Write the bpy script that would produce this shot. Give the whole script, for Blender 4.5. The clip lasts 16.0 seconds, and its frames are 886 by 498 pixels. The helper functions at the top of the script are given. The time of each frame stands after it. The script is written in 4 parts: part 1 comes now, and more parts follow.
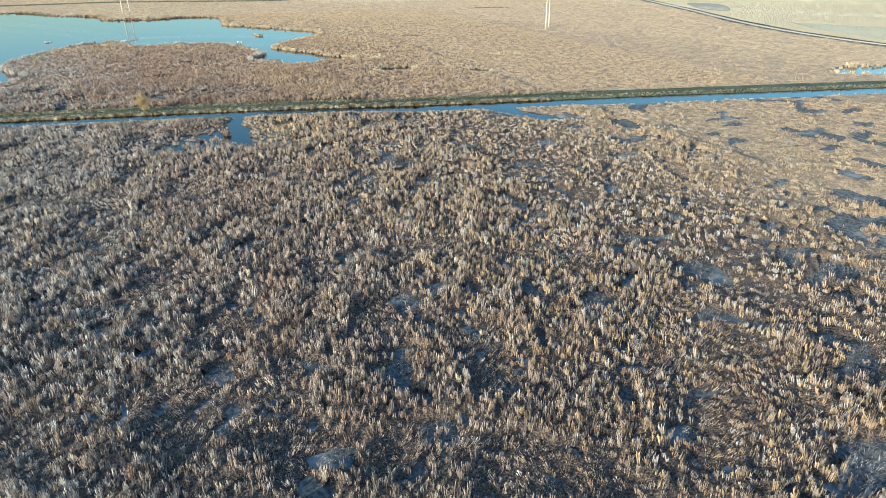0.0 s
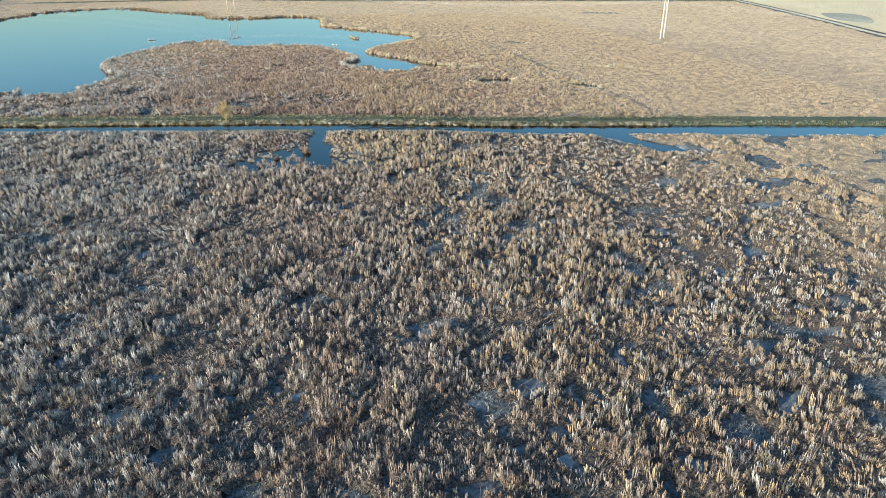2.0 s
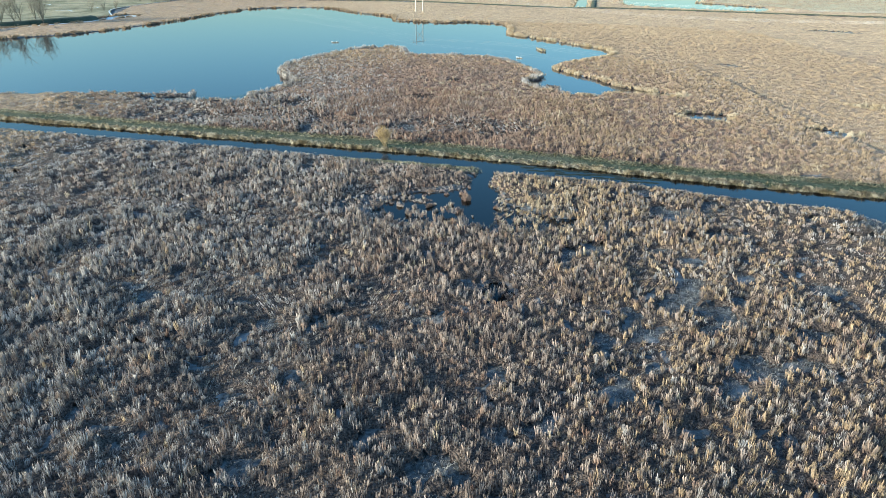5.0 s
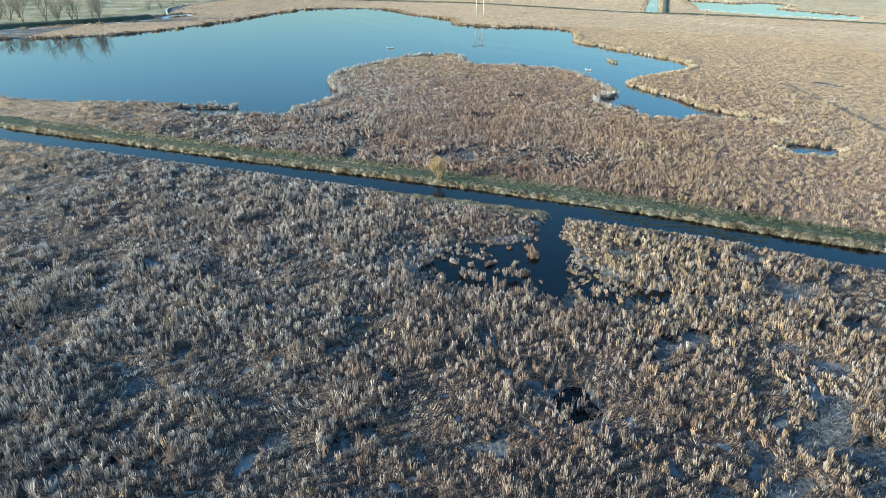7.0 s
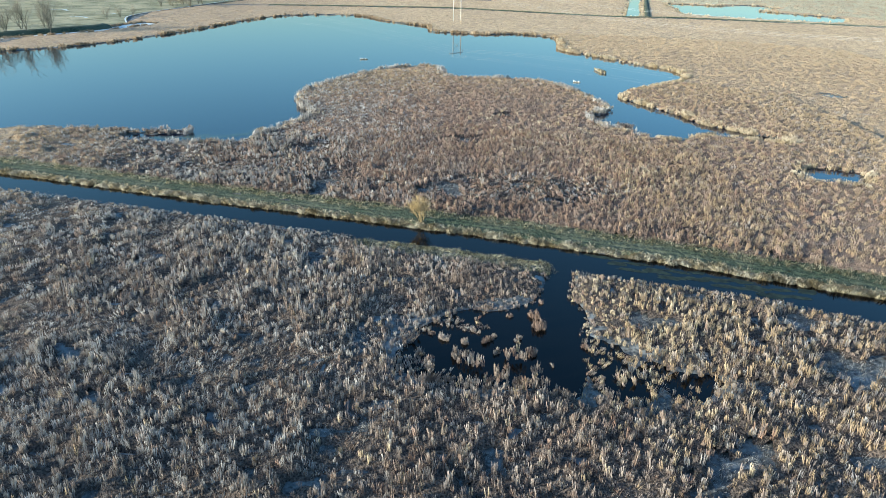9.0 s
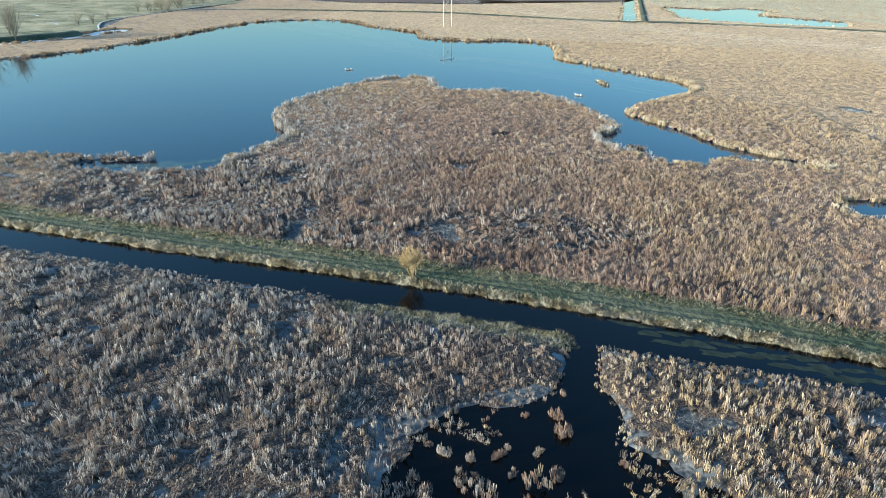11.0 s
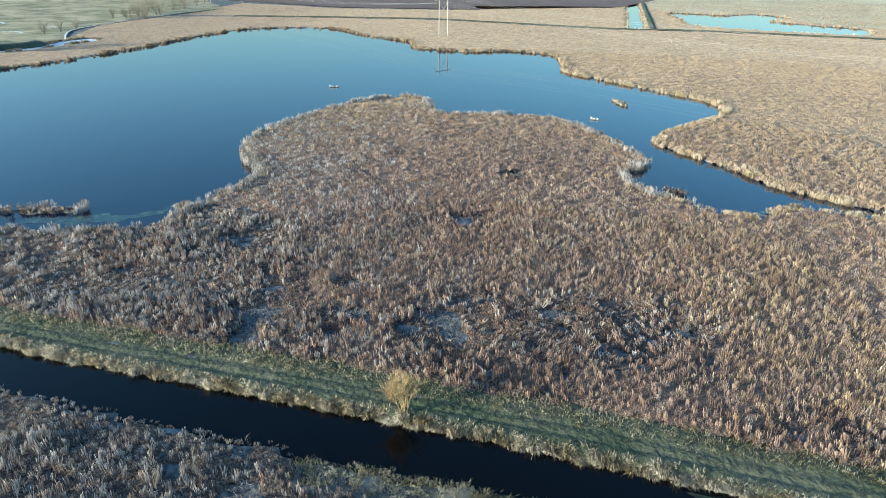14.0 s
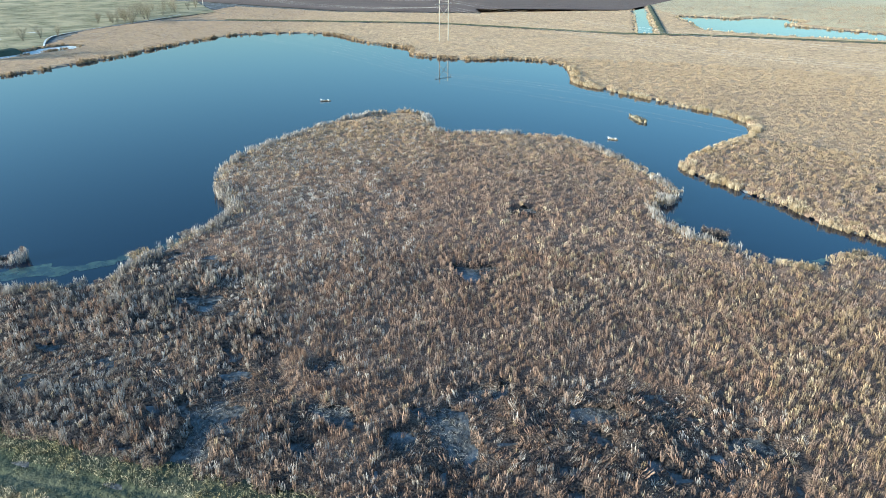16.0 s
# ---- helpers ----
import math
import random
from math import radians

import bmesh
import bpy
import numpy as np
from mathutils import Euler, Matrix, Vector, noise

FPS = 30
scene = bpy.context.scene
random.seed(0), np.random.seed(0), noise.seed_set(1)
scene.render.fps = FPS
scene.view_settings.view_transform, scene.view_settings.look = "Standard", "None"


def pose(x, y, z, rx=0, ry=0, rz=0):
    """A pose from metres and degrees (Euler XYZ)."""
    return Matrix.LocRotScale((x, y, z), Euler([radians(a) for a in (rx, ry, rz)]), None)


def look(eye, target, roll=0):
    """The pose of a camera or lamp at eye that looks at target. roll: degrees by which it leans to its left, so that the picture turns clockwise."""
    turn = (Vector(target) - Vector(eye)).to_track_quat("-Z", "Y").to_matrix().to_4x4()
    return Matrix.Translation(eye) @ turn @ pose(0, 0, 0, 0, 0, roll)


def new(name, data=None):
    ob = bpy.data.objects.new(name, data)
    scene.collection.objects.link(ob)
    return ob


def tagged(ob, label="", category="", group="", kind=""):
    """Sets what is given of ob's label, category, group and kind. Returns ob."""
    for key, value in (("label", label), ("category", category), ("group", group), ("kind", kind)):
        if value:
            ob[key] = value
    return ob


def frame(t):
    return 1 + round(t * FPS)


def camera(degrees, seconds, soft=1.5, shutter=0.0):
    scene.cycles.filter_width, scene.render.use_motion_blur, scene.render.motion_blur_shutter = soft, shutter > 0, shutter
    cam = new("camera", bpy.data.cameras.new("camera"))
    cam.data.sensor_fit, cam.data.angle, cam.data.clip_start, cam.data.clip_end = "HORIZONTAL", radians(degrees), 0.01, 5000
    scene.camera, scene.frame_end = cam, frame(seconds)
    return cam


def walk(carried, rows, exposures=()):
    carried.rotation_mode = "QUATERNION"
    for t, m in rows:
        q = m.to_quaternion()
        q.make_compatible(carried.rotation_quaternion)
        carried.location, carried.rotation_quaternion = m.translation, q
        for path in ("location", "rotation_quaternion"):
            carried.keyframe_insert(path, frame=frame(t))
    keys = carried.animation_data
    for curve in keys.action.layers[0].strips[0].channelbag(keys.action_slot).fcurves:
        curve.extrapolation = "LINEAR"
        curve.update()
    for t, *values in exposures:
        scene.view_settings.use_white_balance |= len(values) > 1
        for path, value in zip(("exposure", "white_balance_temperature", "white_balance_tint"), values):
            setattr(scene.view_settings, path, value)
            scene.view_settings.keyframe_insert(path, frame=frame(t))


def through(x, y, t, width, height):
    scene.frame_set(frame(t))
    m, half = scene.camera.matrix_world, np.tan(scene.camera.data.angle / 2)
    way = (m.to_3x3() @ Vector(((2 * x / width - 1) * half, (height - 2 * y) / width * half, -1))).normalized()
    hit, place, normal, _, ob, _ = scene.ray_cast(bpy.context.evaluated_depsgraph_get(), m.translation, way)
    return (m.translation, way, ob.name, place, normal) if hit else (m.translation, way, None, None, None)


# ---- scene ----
cam = camera(68.2, 16.0, soft=0.5)
# seconds, eye, target, roll
PATH = (
    (0, (-6.114, -129.13, 37.874), (-5.348, -127.492, 37.019), -0.6),
    (0.5, (-4.357, -125.043, 38.006), (-3.645, -123.381, 37.151), -0.4),
    (1, (-2.641, -120.936, 38.064), (-1.989, -119.249, 37.209), -0.4),
    (1.5, (-1.256, -116.61, 38.097), (-0.666, -114.901, 37.243), -0.4),
    (2, (0.04, -112.226, 38.141), (0.564, -110.495, 37.288), -0.2),
    (2.5, (1.205, -107.85, 38.192), (1.651, -106.096, 37.339), -0.2),
    (3, (2.419, -103.178, 38.174), (2.775, -101.404, 37.322), -0.2),
    (3.5, (3.133, -98.492, 38.214), (3.408, -96.704, 37.362), -0.1),
    (4, (3.868, -93.864, 38.316), (4.064, -92.066, 37.464), -0.0),
    (4.5, (4.333, -89.117, 38.375), (4.452, -87.311, 37.524), 0.2),
    (5, (4.404, -84.387, 38.375), (4.448, -82.577, 37.526), 0.3),
    (7.5, (2.343, -60.379, 39.557), (2.234, -58.575, 38.701), 0.7),
    (8, (1.787, -55.804, 39.667), (1.709, -53.998, 38.811), 0.5),
    (8.5, (1.349, -51.512, 39.666), (1.296, -49.704, 38.813), 0.5),
    (9, (1.089, -47.326, 39.565), (1.049, -45.516, 38.716), 0.4),
    (11.5, (-0.2, -25.616, 39.848), (-0.206, -23.803, 39.004), 0.4),
    (12, (-0.341, -21.234, 39.796), (-0.343, -19.42, 38.954), 0.4),
    (12.5, (-0.544, -16.759, 39.802), (-0.543, -14.944, 38.961), 0.4),
    (13, (-0.684, -12.267, 39.808), (-0.681, -10.452, 38.968), 0.5),
    (13.5, (-0.838, -7.812, 39.847), (-0.834, -5.997, 39.007), 0.4),
    (14, (-0.995, -3.399, 39.788), (-0.989, -1.584, 38.949), 0.4),
    (14.5, (-1.087, 1.025, 39.882), (-1.08, 2.841, 39.043), 0.3),
    (15, (-1.14, 5.71, 40.007), (-1.133, 7.525, 39.167), 0.4),
    (15.5, (-1.245, 10.249, 39.881), (-1.237, 12.066, 39.043), 0.4),
    (16, (-1.312, 14.682, 39.89), (-1.306, 16.498, 39.053), 0.3),
)
EXPOSURE = 1.58
walk(cam, [(t, look(eye, target, roll)) for t, eye, target, roll in PATH], [(0.0, EXPOSURE - 0.03, 5850, -3), (6.0, EXPOSURE, 5600, -4), (16.0, EXPOSURE, 5600, -4)])

# ---- world and sun: a low winter sun behind the left shoulder, clear sky ----
SUN_EL, SUN_AZ = 12.5, 247.0          # degrees; azimuth clockwise from +y
sun_dir = Vector((math.sin(radians(SUN_AZ)) * math.cos(radians(SUN_EL)),
                  math.cos(radians(SUN_AZ)) * math.cos(radians(SUN_EL)), math.sin(radians(SUN_EL))))
world = bpy.data.worlds.new("sky")
scene.world = world
world.use_nodes = True
wn = world.node_tree.nodes
sky = wn.new("ShaderNodeTexSky")
sky.sky_type, sky.sun_disc = "NISHITA", False
sky.sun_elevation, sky.sun_rotation = radians(SUN_EL), radians(SUN_AZ)
sky.air_density, sky.dust_density, sky.ozone_density = 1.35, 1.7, 4.7
wn["Background"].inputs["Strength"].default_value = 0.145
world.node_tree.links.new(sky.outputs[0], wn["Background"].inputs["Color"])
sun = new("sun", bpy.data.lights.new("sun", "SUN"))
sun.data.energy, sun.data.angle, sun.data.color = 4.9, radians(0.5), (1.0, 0.85, 0.68)
sun.matrix_world = look(sun_dir * 100, (0, 0, 0))


# ---- materials ----
def material(name, rough=0.8, metal=0.0):
    m = bpy.data.materials.new(name)
    m.use_nodes = True
    b = m.node_tree.nodes["Principled BSDF"]
    b.inputs["Roughness"].default_value, b.inputs["Metallic"].default_value = rough, metal
    b.inputs["Specular IOR Level"].default_value = 0.25
    return m, m.node_tree.nodes, m.node_tree.links, b


def noise_fac(nodes, links, scale, detail=4.0, lo=0.35, hi=0.65, stretch=(1, 1, 1)):
    """A noise in world metres, spread between 0 and 1."""
    geo, mapping = nodes.new("ShaderNodeNewGeometry"), nodes.new("ShaderNodeMapping")
    mapping.inputs["Scale"].default_value = stretch
    tex, ramp = nodes.new("ShaderNodeTexNoise"), nodes.new("ShaderNodeMapRange")
    tex.inputs["Scale"].default_value, tex.inputs["Detail"].default_value = scale, detail
    ramp.inputs["From Min"].default_value, ramp.inputs["From Max"].default_value = lo, hi
    links.new(geo.outputs["Position"], mapping.inputs["Vector"])
    links.new(mapping.outputs[0], tex.inputs["Vector"])
    links.new(tex.outputs["Fac"], ramp.inputs["Value"])
    return ramp.outputs[0]


def mixed(nodes, links, fac, a, b):
    mix = nodes.new("ShaderNodeMix")
    mix.data_type = "RGBA"
    for socket, value in ((mix.inputs["Factor"], fac), (mix.inputs["A"], a), (mix.inputs["B"], b)):
        if isinstance(value, bpy.types.NodeSocket):
            links.new(value, socket)
        elif isinstance(value, (int, float)):
            socket.default_value = value
        else:
            socket.default_value = (*value, 1)
    return mix.outputs["Result"]


def bumped(nodes, links, b, height, strength, distance):
    bump = nodes.new("ShaderNodeBump")
    bump.inputs["Strength"].default_value, bump.inputs["Distance"].default_value = strength, distance
    links.new(height, bump.inputs["Height"])
    links.new(bump.outputs[0], b.inputs["Normal"])


def mottled(name, dark, light, scale, big_a=None, big_scale=0.05, rough=0.9, bump=0.5, depth=0.05, stretch=(1, 1, 1), share=(0.42, 0.62)):
    """Two colours in fine grain, drifting towards a third in wide patches."""
    m, n, l, b = material(name, rough)
    fine = noise_fac(n, l, scale, 6, stretch=stretch)
    col = mixed(n, l, fine, dark, light)
    if big_a:
        col = mixed(n, l, noise_fac(n, l, big_scale, 3, *share), col, big_a)
    l.new(col, b.inputs["Base Color"])
    bumped(n, l, b, fine, bump, depth)
    return m


def blades(name, shades, frost, frost_share, patch=None, patch_scale=0.03, patch_share=0.6, through=0.22):
    """Dry leaves: each tuft and blade has a shade of its own, some are rimed, wide patches drift to another hue."""
    m, n, l, b = material(name, 0.75)
    geo = n.new("ShaderNodeNewGeometry")
    ramp = n.new("ShaderNodeValToRGB")
    ramp.color_ramp.elements[0].color, ramp.color_ramp.elements[1].color = (*shades[0], 1), (*shades[-1], 1)
    for k, shade in enumerate(shades[1:-1], 1):
        ramp.color_ramp.elements.new(k / (len(shades) - 1)).color = (*shade, 1)
    tuft, share = n.new("ShaderNodeAttribute"), n.new("ShaderNodeMix")
    tuft.attribute_name = "shade"
    share.inputs["Factor"].default_value = 0.72
    l.new(geo.outputs["Random Per Island"], share.inputs["A"])
    l.new(tuft.outputs["Fac"], share.inputs["B"])
    l.new(share.outputs["Result"], ramp.inputs["Fac"])
    col = ramp.outputs["Color"]
    if patch:
        wide = n.new("ShaderNodeMath")
        wide.operation = "MULTIPLY"
        wide.inputs[1].default_value = patch_share
        l.new(noise_fac(n, l, patch_scale, 4, 0.42, 0.6), wide.inputs[0])
        col = mixed(n, l, wide.outputs[0], col, patch)
    streak = noise_fac(n, l, 11.0, 3, 0.3, 0.7, (1, 1, 0.16))
    col = mixed(n, l, streak, mixed(n, l, 0.45, col, (0.02, 0.015, 0.011)), col)
    cold = n.new("ShaderNodeMath")
    cold.operation = "MULTIPLY"
    cold.inputs[1].default_value = frost_share
    l.new(noise_fac(n, l, 0.35, 5, 0.35, 0.62), cold.inputs[0])
    tip, rime = n.new("ShaderNodeAttribute"), n.new("ShaderNodeMath")
    tip.attribute_name, rime.operation = "tip", "MULTIPLY"
    l.new(cold.outputs[0], rime.inputs[0])
    l.new(tip.outputs["Fac"], rime.inputs[1])
    col = mixed(n, l, rime.outputs[0], col, frost)
    l.new(col, b.inputs["Base Color"])
    thin, both = n.new("ShaderNodeBsdfTranslucent"), n.new("ShaderNodeMixShader")
    l.new(col, thin.inputs["Color"])
    both.inputs[0].default_value = through
    l.new(b.outputs[0], both.inputs[1])
    l.new(thin.outputs[0], both.inputs[2])
    l.new(both.outputs[0], n["Material Output"].inputs["Surface"])
    return m


def water(name, deep, ripple=0.02, gloss=0.5):
    m, n, l, b = material(name, 0.02)
    b.inputs["Base Color"].default_value, b.inputs["IOR"].default_value = (*deep, 1), 1.333
    b.inputs["Specular IOR Level"].default_value = gloss
    bumped(n, l, b, noise_fac(n, l, 1.5, 3, 0.0, 1.0), ripple, 0.05)
    return m


M_MARSH = mottled("frosted_thatch", (0.035, 0.034, 0.032), (0.14, 0.14, 0.137), 2.2, (0.23, 0.24, 0.245), 0.22, 0.95, 0.5, 0.08, (1, 1, 1), (0.53, 0.72))
def matted():
    """The thick of the reeds: broken cattail stands toned dark for shade between tufts, lightened far out to imitate
    brightness.
    """
    m, n, l, b = material("reed_mat", 0.95)
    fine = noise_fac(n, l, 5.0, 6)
    kind = n.new("ShaderNodeAttribute")
    kind.attribute_name = "pale"
    stand = n.new("ShaderNodeAttribute")
    stand.attribute_name = "even"
    # dark tone holds the shade between the tufts
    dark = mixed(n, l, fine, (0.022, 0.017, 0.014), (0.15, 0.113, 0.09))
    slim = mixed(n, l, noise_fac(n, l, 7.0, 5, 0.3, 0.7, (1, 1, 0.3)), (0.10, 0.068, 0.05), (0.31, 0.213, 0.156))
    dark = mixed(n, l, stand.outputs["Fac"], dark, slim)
    # pale tone imitates the bright sunlit look of the far marsh
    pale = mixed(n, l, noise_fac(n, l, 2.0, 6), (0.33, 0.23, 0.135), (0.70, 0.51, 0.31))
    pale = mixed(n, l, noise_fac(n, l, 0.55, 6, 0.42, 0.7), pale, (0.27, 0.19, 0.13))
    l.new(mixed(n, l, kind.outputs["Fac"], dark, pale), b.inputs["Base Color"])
    bumped(n, l, b, fine, 1.0, 0.12)
    return m


M_MAT = matted()
M_WAN = blades("lightened_reed", [(0.22, 0.15, 0.09), (0.42, 0.302, 0.185), (0.32, 0.228, 0.138)], (0.54, 0.44, 0.31), 0.3)
M_HOAR = blades("hoar_reed", [(0.11, 0.095, 0.083), (0.33, 0.292, 0.258), (0.22, 0.193, 0.17), (0.46, 0.413, 0.368)], (0.52, 0.505, 0.49), 0.65, (0.28, 0.228, 0.19), 0.03, 0.5)
M_REED = blades("dry_reed", [(0.10, 0.073, 0.058), (0.34, 0.258, 0.202), (0.2, 0.15, 0.12), (0.47, 0.37, 0.295)], (0.5, 0.455, 0.42), 0.5, (0.27, 0.185, 0.135))
M_BROWN = blades("brown_reed", [(0.10, 0.062, 0.045), (0.31, 0.203, 0.147), (0.18, 0.115, 0.084), (0.42, 0.288, 0.213)], (0.46, 0.38, 0.33), 0.38, (0.30, 0.18, 0.12))
M_LODGED = blades("lodged_reed", [(0.11, 0.1, 0.09), (0.2, 0.187, 0.17), (0.28, 0.265, 0.245)], (0.42, 0.43, 0.435), 0.55)
M_TUFT = blades("meadow_tuft", [(0.13, 0.125, 0.06), (0.29, 0.265, 0.15), (0.40, 0.355, 0.22)], (0.55, 0.55, 0.47), 0.4)
M_GOLD = blades("golden_and_sunlit_reed", [(0.30, 0.215, 0.12), (0.43, 0.325, 0.19), (0.50, 0.40, 0.26)], (0.66, 0.61, 0.52), 0.4)
M_STRAW = blades("straw_grass", [(0.26, 0.205, 0.11), (0.45, 0.365, 0.21), (0.55, 0.465, 0.29)], (0.66, 0.635, 0.55), 0.55)
M_TURF = blades("frosted_turf", [(0.04, 0.052, 0.024), (0.08, 0.094, 0.044), (0.14, 0.138, 0.07)], (0.22, 0.225, 0.175), 0.3)
M_BANK = mottled("frosted_bank", (0.02, 0.03, 0.016), (0.07, 0.082, 0.046), 1.6, (0.085, 0.088, 0.055), 0.12, 0.95, 0.8, 0.12)
M_MEADOW = mottled("winter_meadow", (0.09, 0.09, 0.045), (0.28, 0.25, 0.15), 0.45, (0.36, 0.305, 0.185), 0.06, 0.95, 1.0, 0.3, (0.35, 1, 1))
M_PALE = mottled("stubble_field", (0.60, 0.46, 0.27), (0.74, 0.59, 0.37), 1.2, (0.66, 0.52, 0.32), 0.02, 0.95, 1.0, 0.9)
M_ROUGH = mottled("rough_pasture", (0.26, 0.215, 0.13), (0.58, 0.5, 0.34), 1.1, (0.48, 0.41, 0.265), 0.03, 0.95, 1.0, 0.3)
M_PLOUGH = mottled("ploughed_soil", (0.075, 0.05, 0.042), (0.15, 0.105, 0.085), 0.6, (0.12, 0.085, 0.07), 0.02, 0.95, 0.8, 0.3, (0.15, 1, 1))
M_SOIL = mottled("olive_soil", (0.22, 0.185, 0.13), (0.34, 0.29, 0.205), 0.8, (0.28, 0.25, 0.17), 0.05)
M_ROAD = mottled("gravel_track", (0.34, 0.29, 0.22), (0.52, 0.45, 0.35), 1.5)
M_WATER = water("pond_water", (0.002, 0.006, 0.016), 0.02, 0.5)
M_DITCH = water("ditch_water", (0.001, 0.001, 0.001), 0.02, 0.26)
M_ICE = mottled("thin_ice", (0.30, 0.33, 0.32), (0.66, 0.68, 0.66), 0.5, None, 0.1, 0.6, 0.3, 0.05)
M_ALGAE = mottled("water_weed", (0.005, 0.010, 0.008), (0.022, 0.031, 0.021), 1.2, None, 0.1, 0.85, 0.2, 0.02)
M_SHALLOW = mottled("shallow_algae", (0.012, 0.026, 0.03), (0.05, 0.078, 0.06), 0.7, (0.02, 0.036, 0.04), 0.5, 0.25, 0.1, 0.01)
M_BARK = mottled("bark", (0.10, 0.09, 0.065), (0.19, 0.165, 0.12), 6.0, None, 0.1, 0.9, 0.8, 0.02)
M_TWIG = mottled("twig", (0.22, 0.155, 0.075), (0.38, 0.28, 0.14), 3.0, None, 0.1, 0.9, 0.4, 0.01)
M_POLE = mottled("weathered_pole", (0.32, 0.29, 0.245), (0.45, 0.41, 0.35), 4.0, None, 0.1, 0.85, 0.5, 0.01, (1, 1, 0.1))
M_STEEL = mottled("galvanised_steel", (0.30, 0.30, 0.30), (0.42, 0.42, 0.42), 8.0, None, 0.1, 0.45, 0.1, 0.005)
M_GLAZE = mottled("glazed_insulator", (0.16, 0.10, 0.07), (0.24, 0.16, 0.12), 8.0, None, 0.1, 0.2, 0.1, 0.005)


# ---- building helpers ----
def mesh_of(name, verts, faces, mat, smooth=False):
    """A mesh from arrays of places and of triangles or quads."""
    verts, faces = np.asarray(verts, np.float32), np.asarray(faces, np.int32)
    me = bpy.data.meshes.new(name)
    me.vertices.add(len(verts))
    me.vertices.foreach_set("co", verts.ravel())
    k = faces.shape[1]
    me.loops.add(faces.size)
    me.loops.foreach_set("vertex_index", faces.ravel())
    me.polygons.add(len(faces))
    me.polygons.foreach_set("loop_start", np.arange(0, faces.size, k, dtype=np.int32))
    me.polygons.foreach_set("use_smooth", np.full(len(faces), smooth))
    me.update(calc_edges=True)
    me.materials.append(mat)
    return me


def part(name, bm, mat, parent, label=""):
    me = bpy.data.meshes.new(name)
    bm.to_mesh(me)
    bm.free()
    me.materials.append(mat)
    ob = new(name, me)
    ob.parent = parent
    return tagged(ob, label) if label else ob


def lattice(x, y, seed):
    h = (x.astype(np.int64) * 374761393 + y.astype(np.int64) * 668265263 + seed * 974634577) & 0xFFFFFFFF
    h = ((h ^ (h >> 13)) * 1274126177) & 0xFFFFFFFF
    return ((h ^ (h >> 16)) & 0xFFFF) / 65535.0


def vnoise(x, y, size, seed=0, octaves=2):
    """Smooth noise of 0 to 1 with lumps of about that many metres."""
    out, total = 0.0, 0.0
    for o in range(octaves):
        u, v = x / size * 2**o, y / size * 2**o
        i, j = np.floor(u), np.floor(v)
        a, b = u - i, v - j
        a, b = a * a * (3 - 2 * a), b * b * (3 - 2 * b)
        s = seed + 17 * o
        n = (lattice(i, j, s) * (1 - a) + lattice(i + 1, j, s) * a) * (1 - b) + (lattice(i, j + 1, s) * (1 - a) + lattice(i + 1, j + 1, s) * a) * b
        out, total = out + n * 0.5**o, total + 0.5**o
    return out / total


def rounded(points, closed=True, steps=5):
    """A smooth line through the points."""
    p = np.array(points, float)
    n = len(p)
    out = []
    for i in range(n if closed else n - 1):
        q = [p[(i + k) % n] if closed else p[min(max(i + k, 0), n - 1)] for k in (-1, 0, 1, 2)]
        for s in np.arange(steps) / steps:
            out.append(0.5 * (2 * q[1] + (q[2] - q[0]) * s + (2 * q[0] - 5 * q[1] + 4 * q[2] - q[3]) * s**2 + (3 * q[1] - q[0] - 3 * q[2] + q[3]) * s**3))
    if not closed:
        out.append(p[-1])
    return np.array(out)


def signed(poly, x, y):
    """Distance to a closed line, negative inside."""
    best, inside = np.full(x.shape, 1e9), np.zeros(x.shape, bool)
    for (ax, ay), (bx, by) in zip(poly, np.roll(poly, -1, 0)):
        dx, dy = bx - ax, by - ay
        s = np.clip(((x - ax) * dx + (y - ay) * dy) / (dx * dx + dy * dy + 1e-9), 0, 1)
        best = np.minimum(best, (x - ax - s * dx) ** 2 + (y - ay - s * dy) ** 2)
        if dy:
            inside ^= ((ay > y) != (by > y)) & (x < dx * (y - ay) / dy + ax)
    return np.where(inside, -1, 1) * np.sqrt(best)


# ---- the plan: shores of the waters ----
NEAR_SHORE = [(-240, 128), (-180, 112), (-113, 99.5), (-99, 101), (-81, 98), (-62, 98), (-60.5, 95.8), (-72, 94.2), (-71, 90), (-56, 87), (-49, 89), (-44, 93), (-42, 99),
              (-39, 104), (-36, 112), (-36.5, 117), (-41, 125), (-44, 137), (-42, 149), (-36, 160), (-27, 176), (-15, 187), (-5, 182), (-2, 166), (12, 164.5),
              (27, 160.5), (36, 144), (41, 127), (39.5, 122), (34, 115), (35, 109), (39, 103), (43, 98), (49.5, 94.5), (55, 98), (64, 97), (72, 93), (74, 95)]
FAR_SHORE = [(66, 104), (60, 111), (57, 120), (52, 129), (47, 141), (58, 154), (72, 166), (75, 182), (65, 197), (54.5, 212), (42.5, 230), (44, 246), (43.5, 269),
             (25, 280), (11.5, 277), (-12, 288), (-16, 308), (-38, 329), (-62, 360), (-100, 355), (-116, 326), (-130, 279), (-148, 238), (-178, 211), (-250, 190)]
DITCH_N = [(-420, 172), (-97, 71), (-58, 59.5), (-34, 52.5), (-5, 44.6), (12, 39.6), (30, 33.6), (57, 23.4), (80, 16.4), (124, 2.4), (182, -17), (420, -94)]
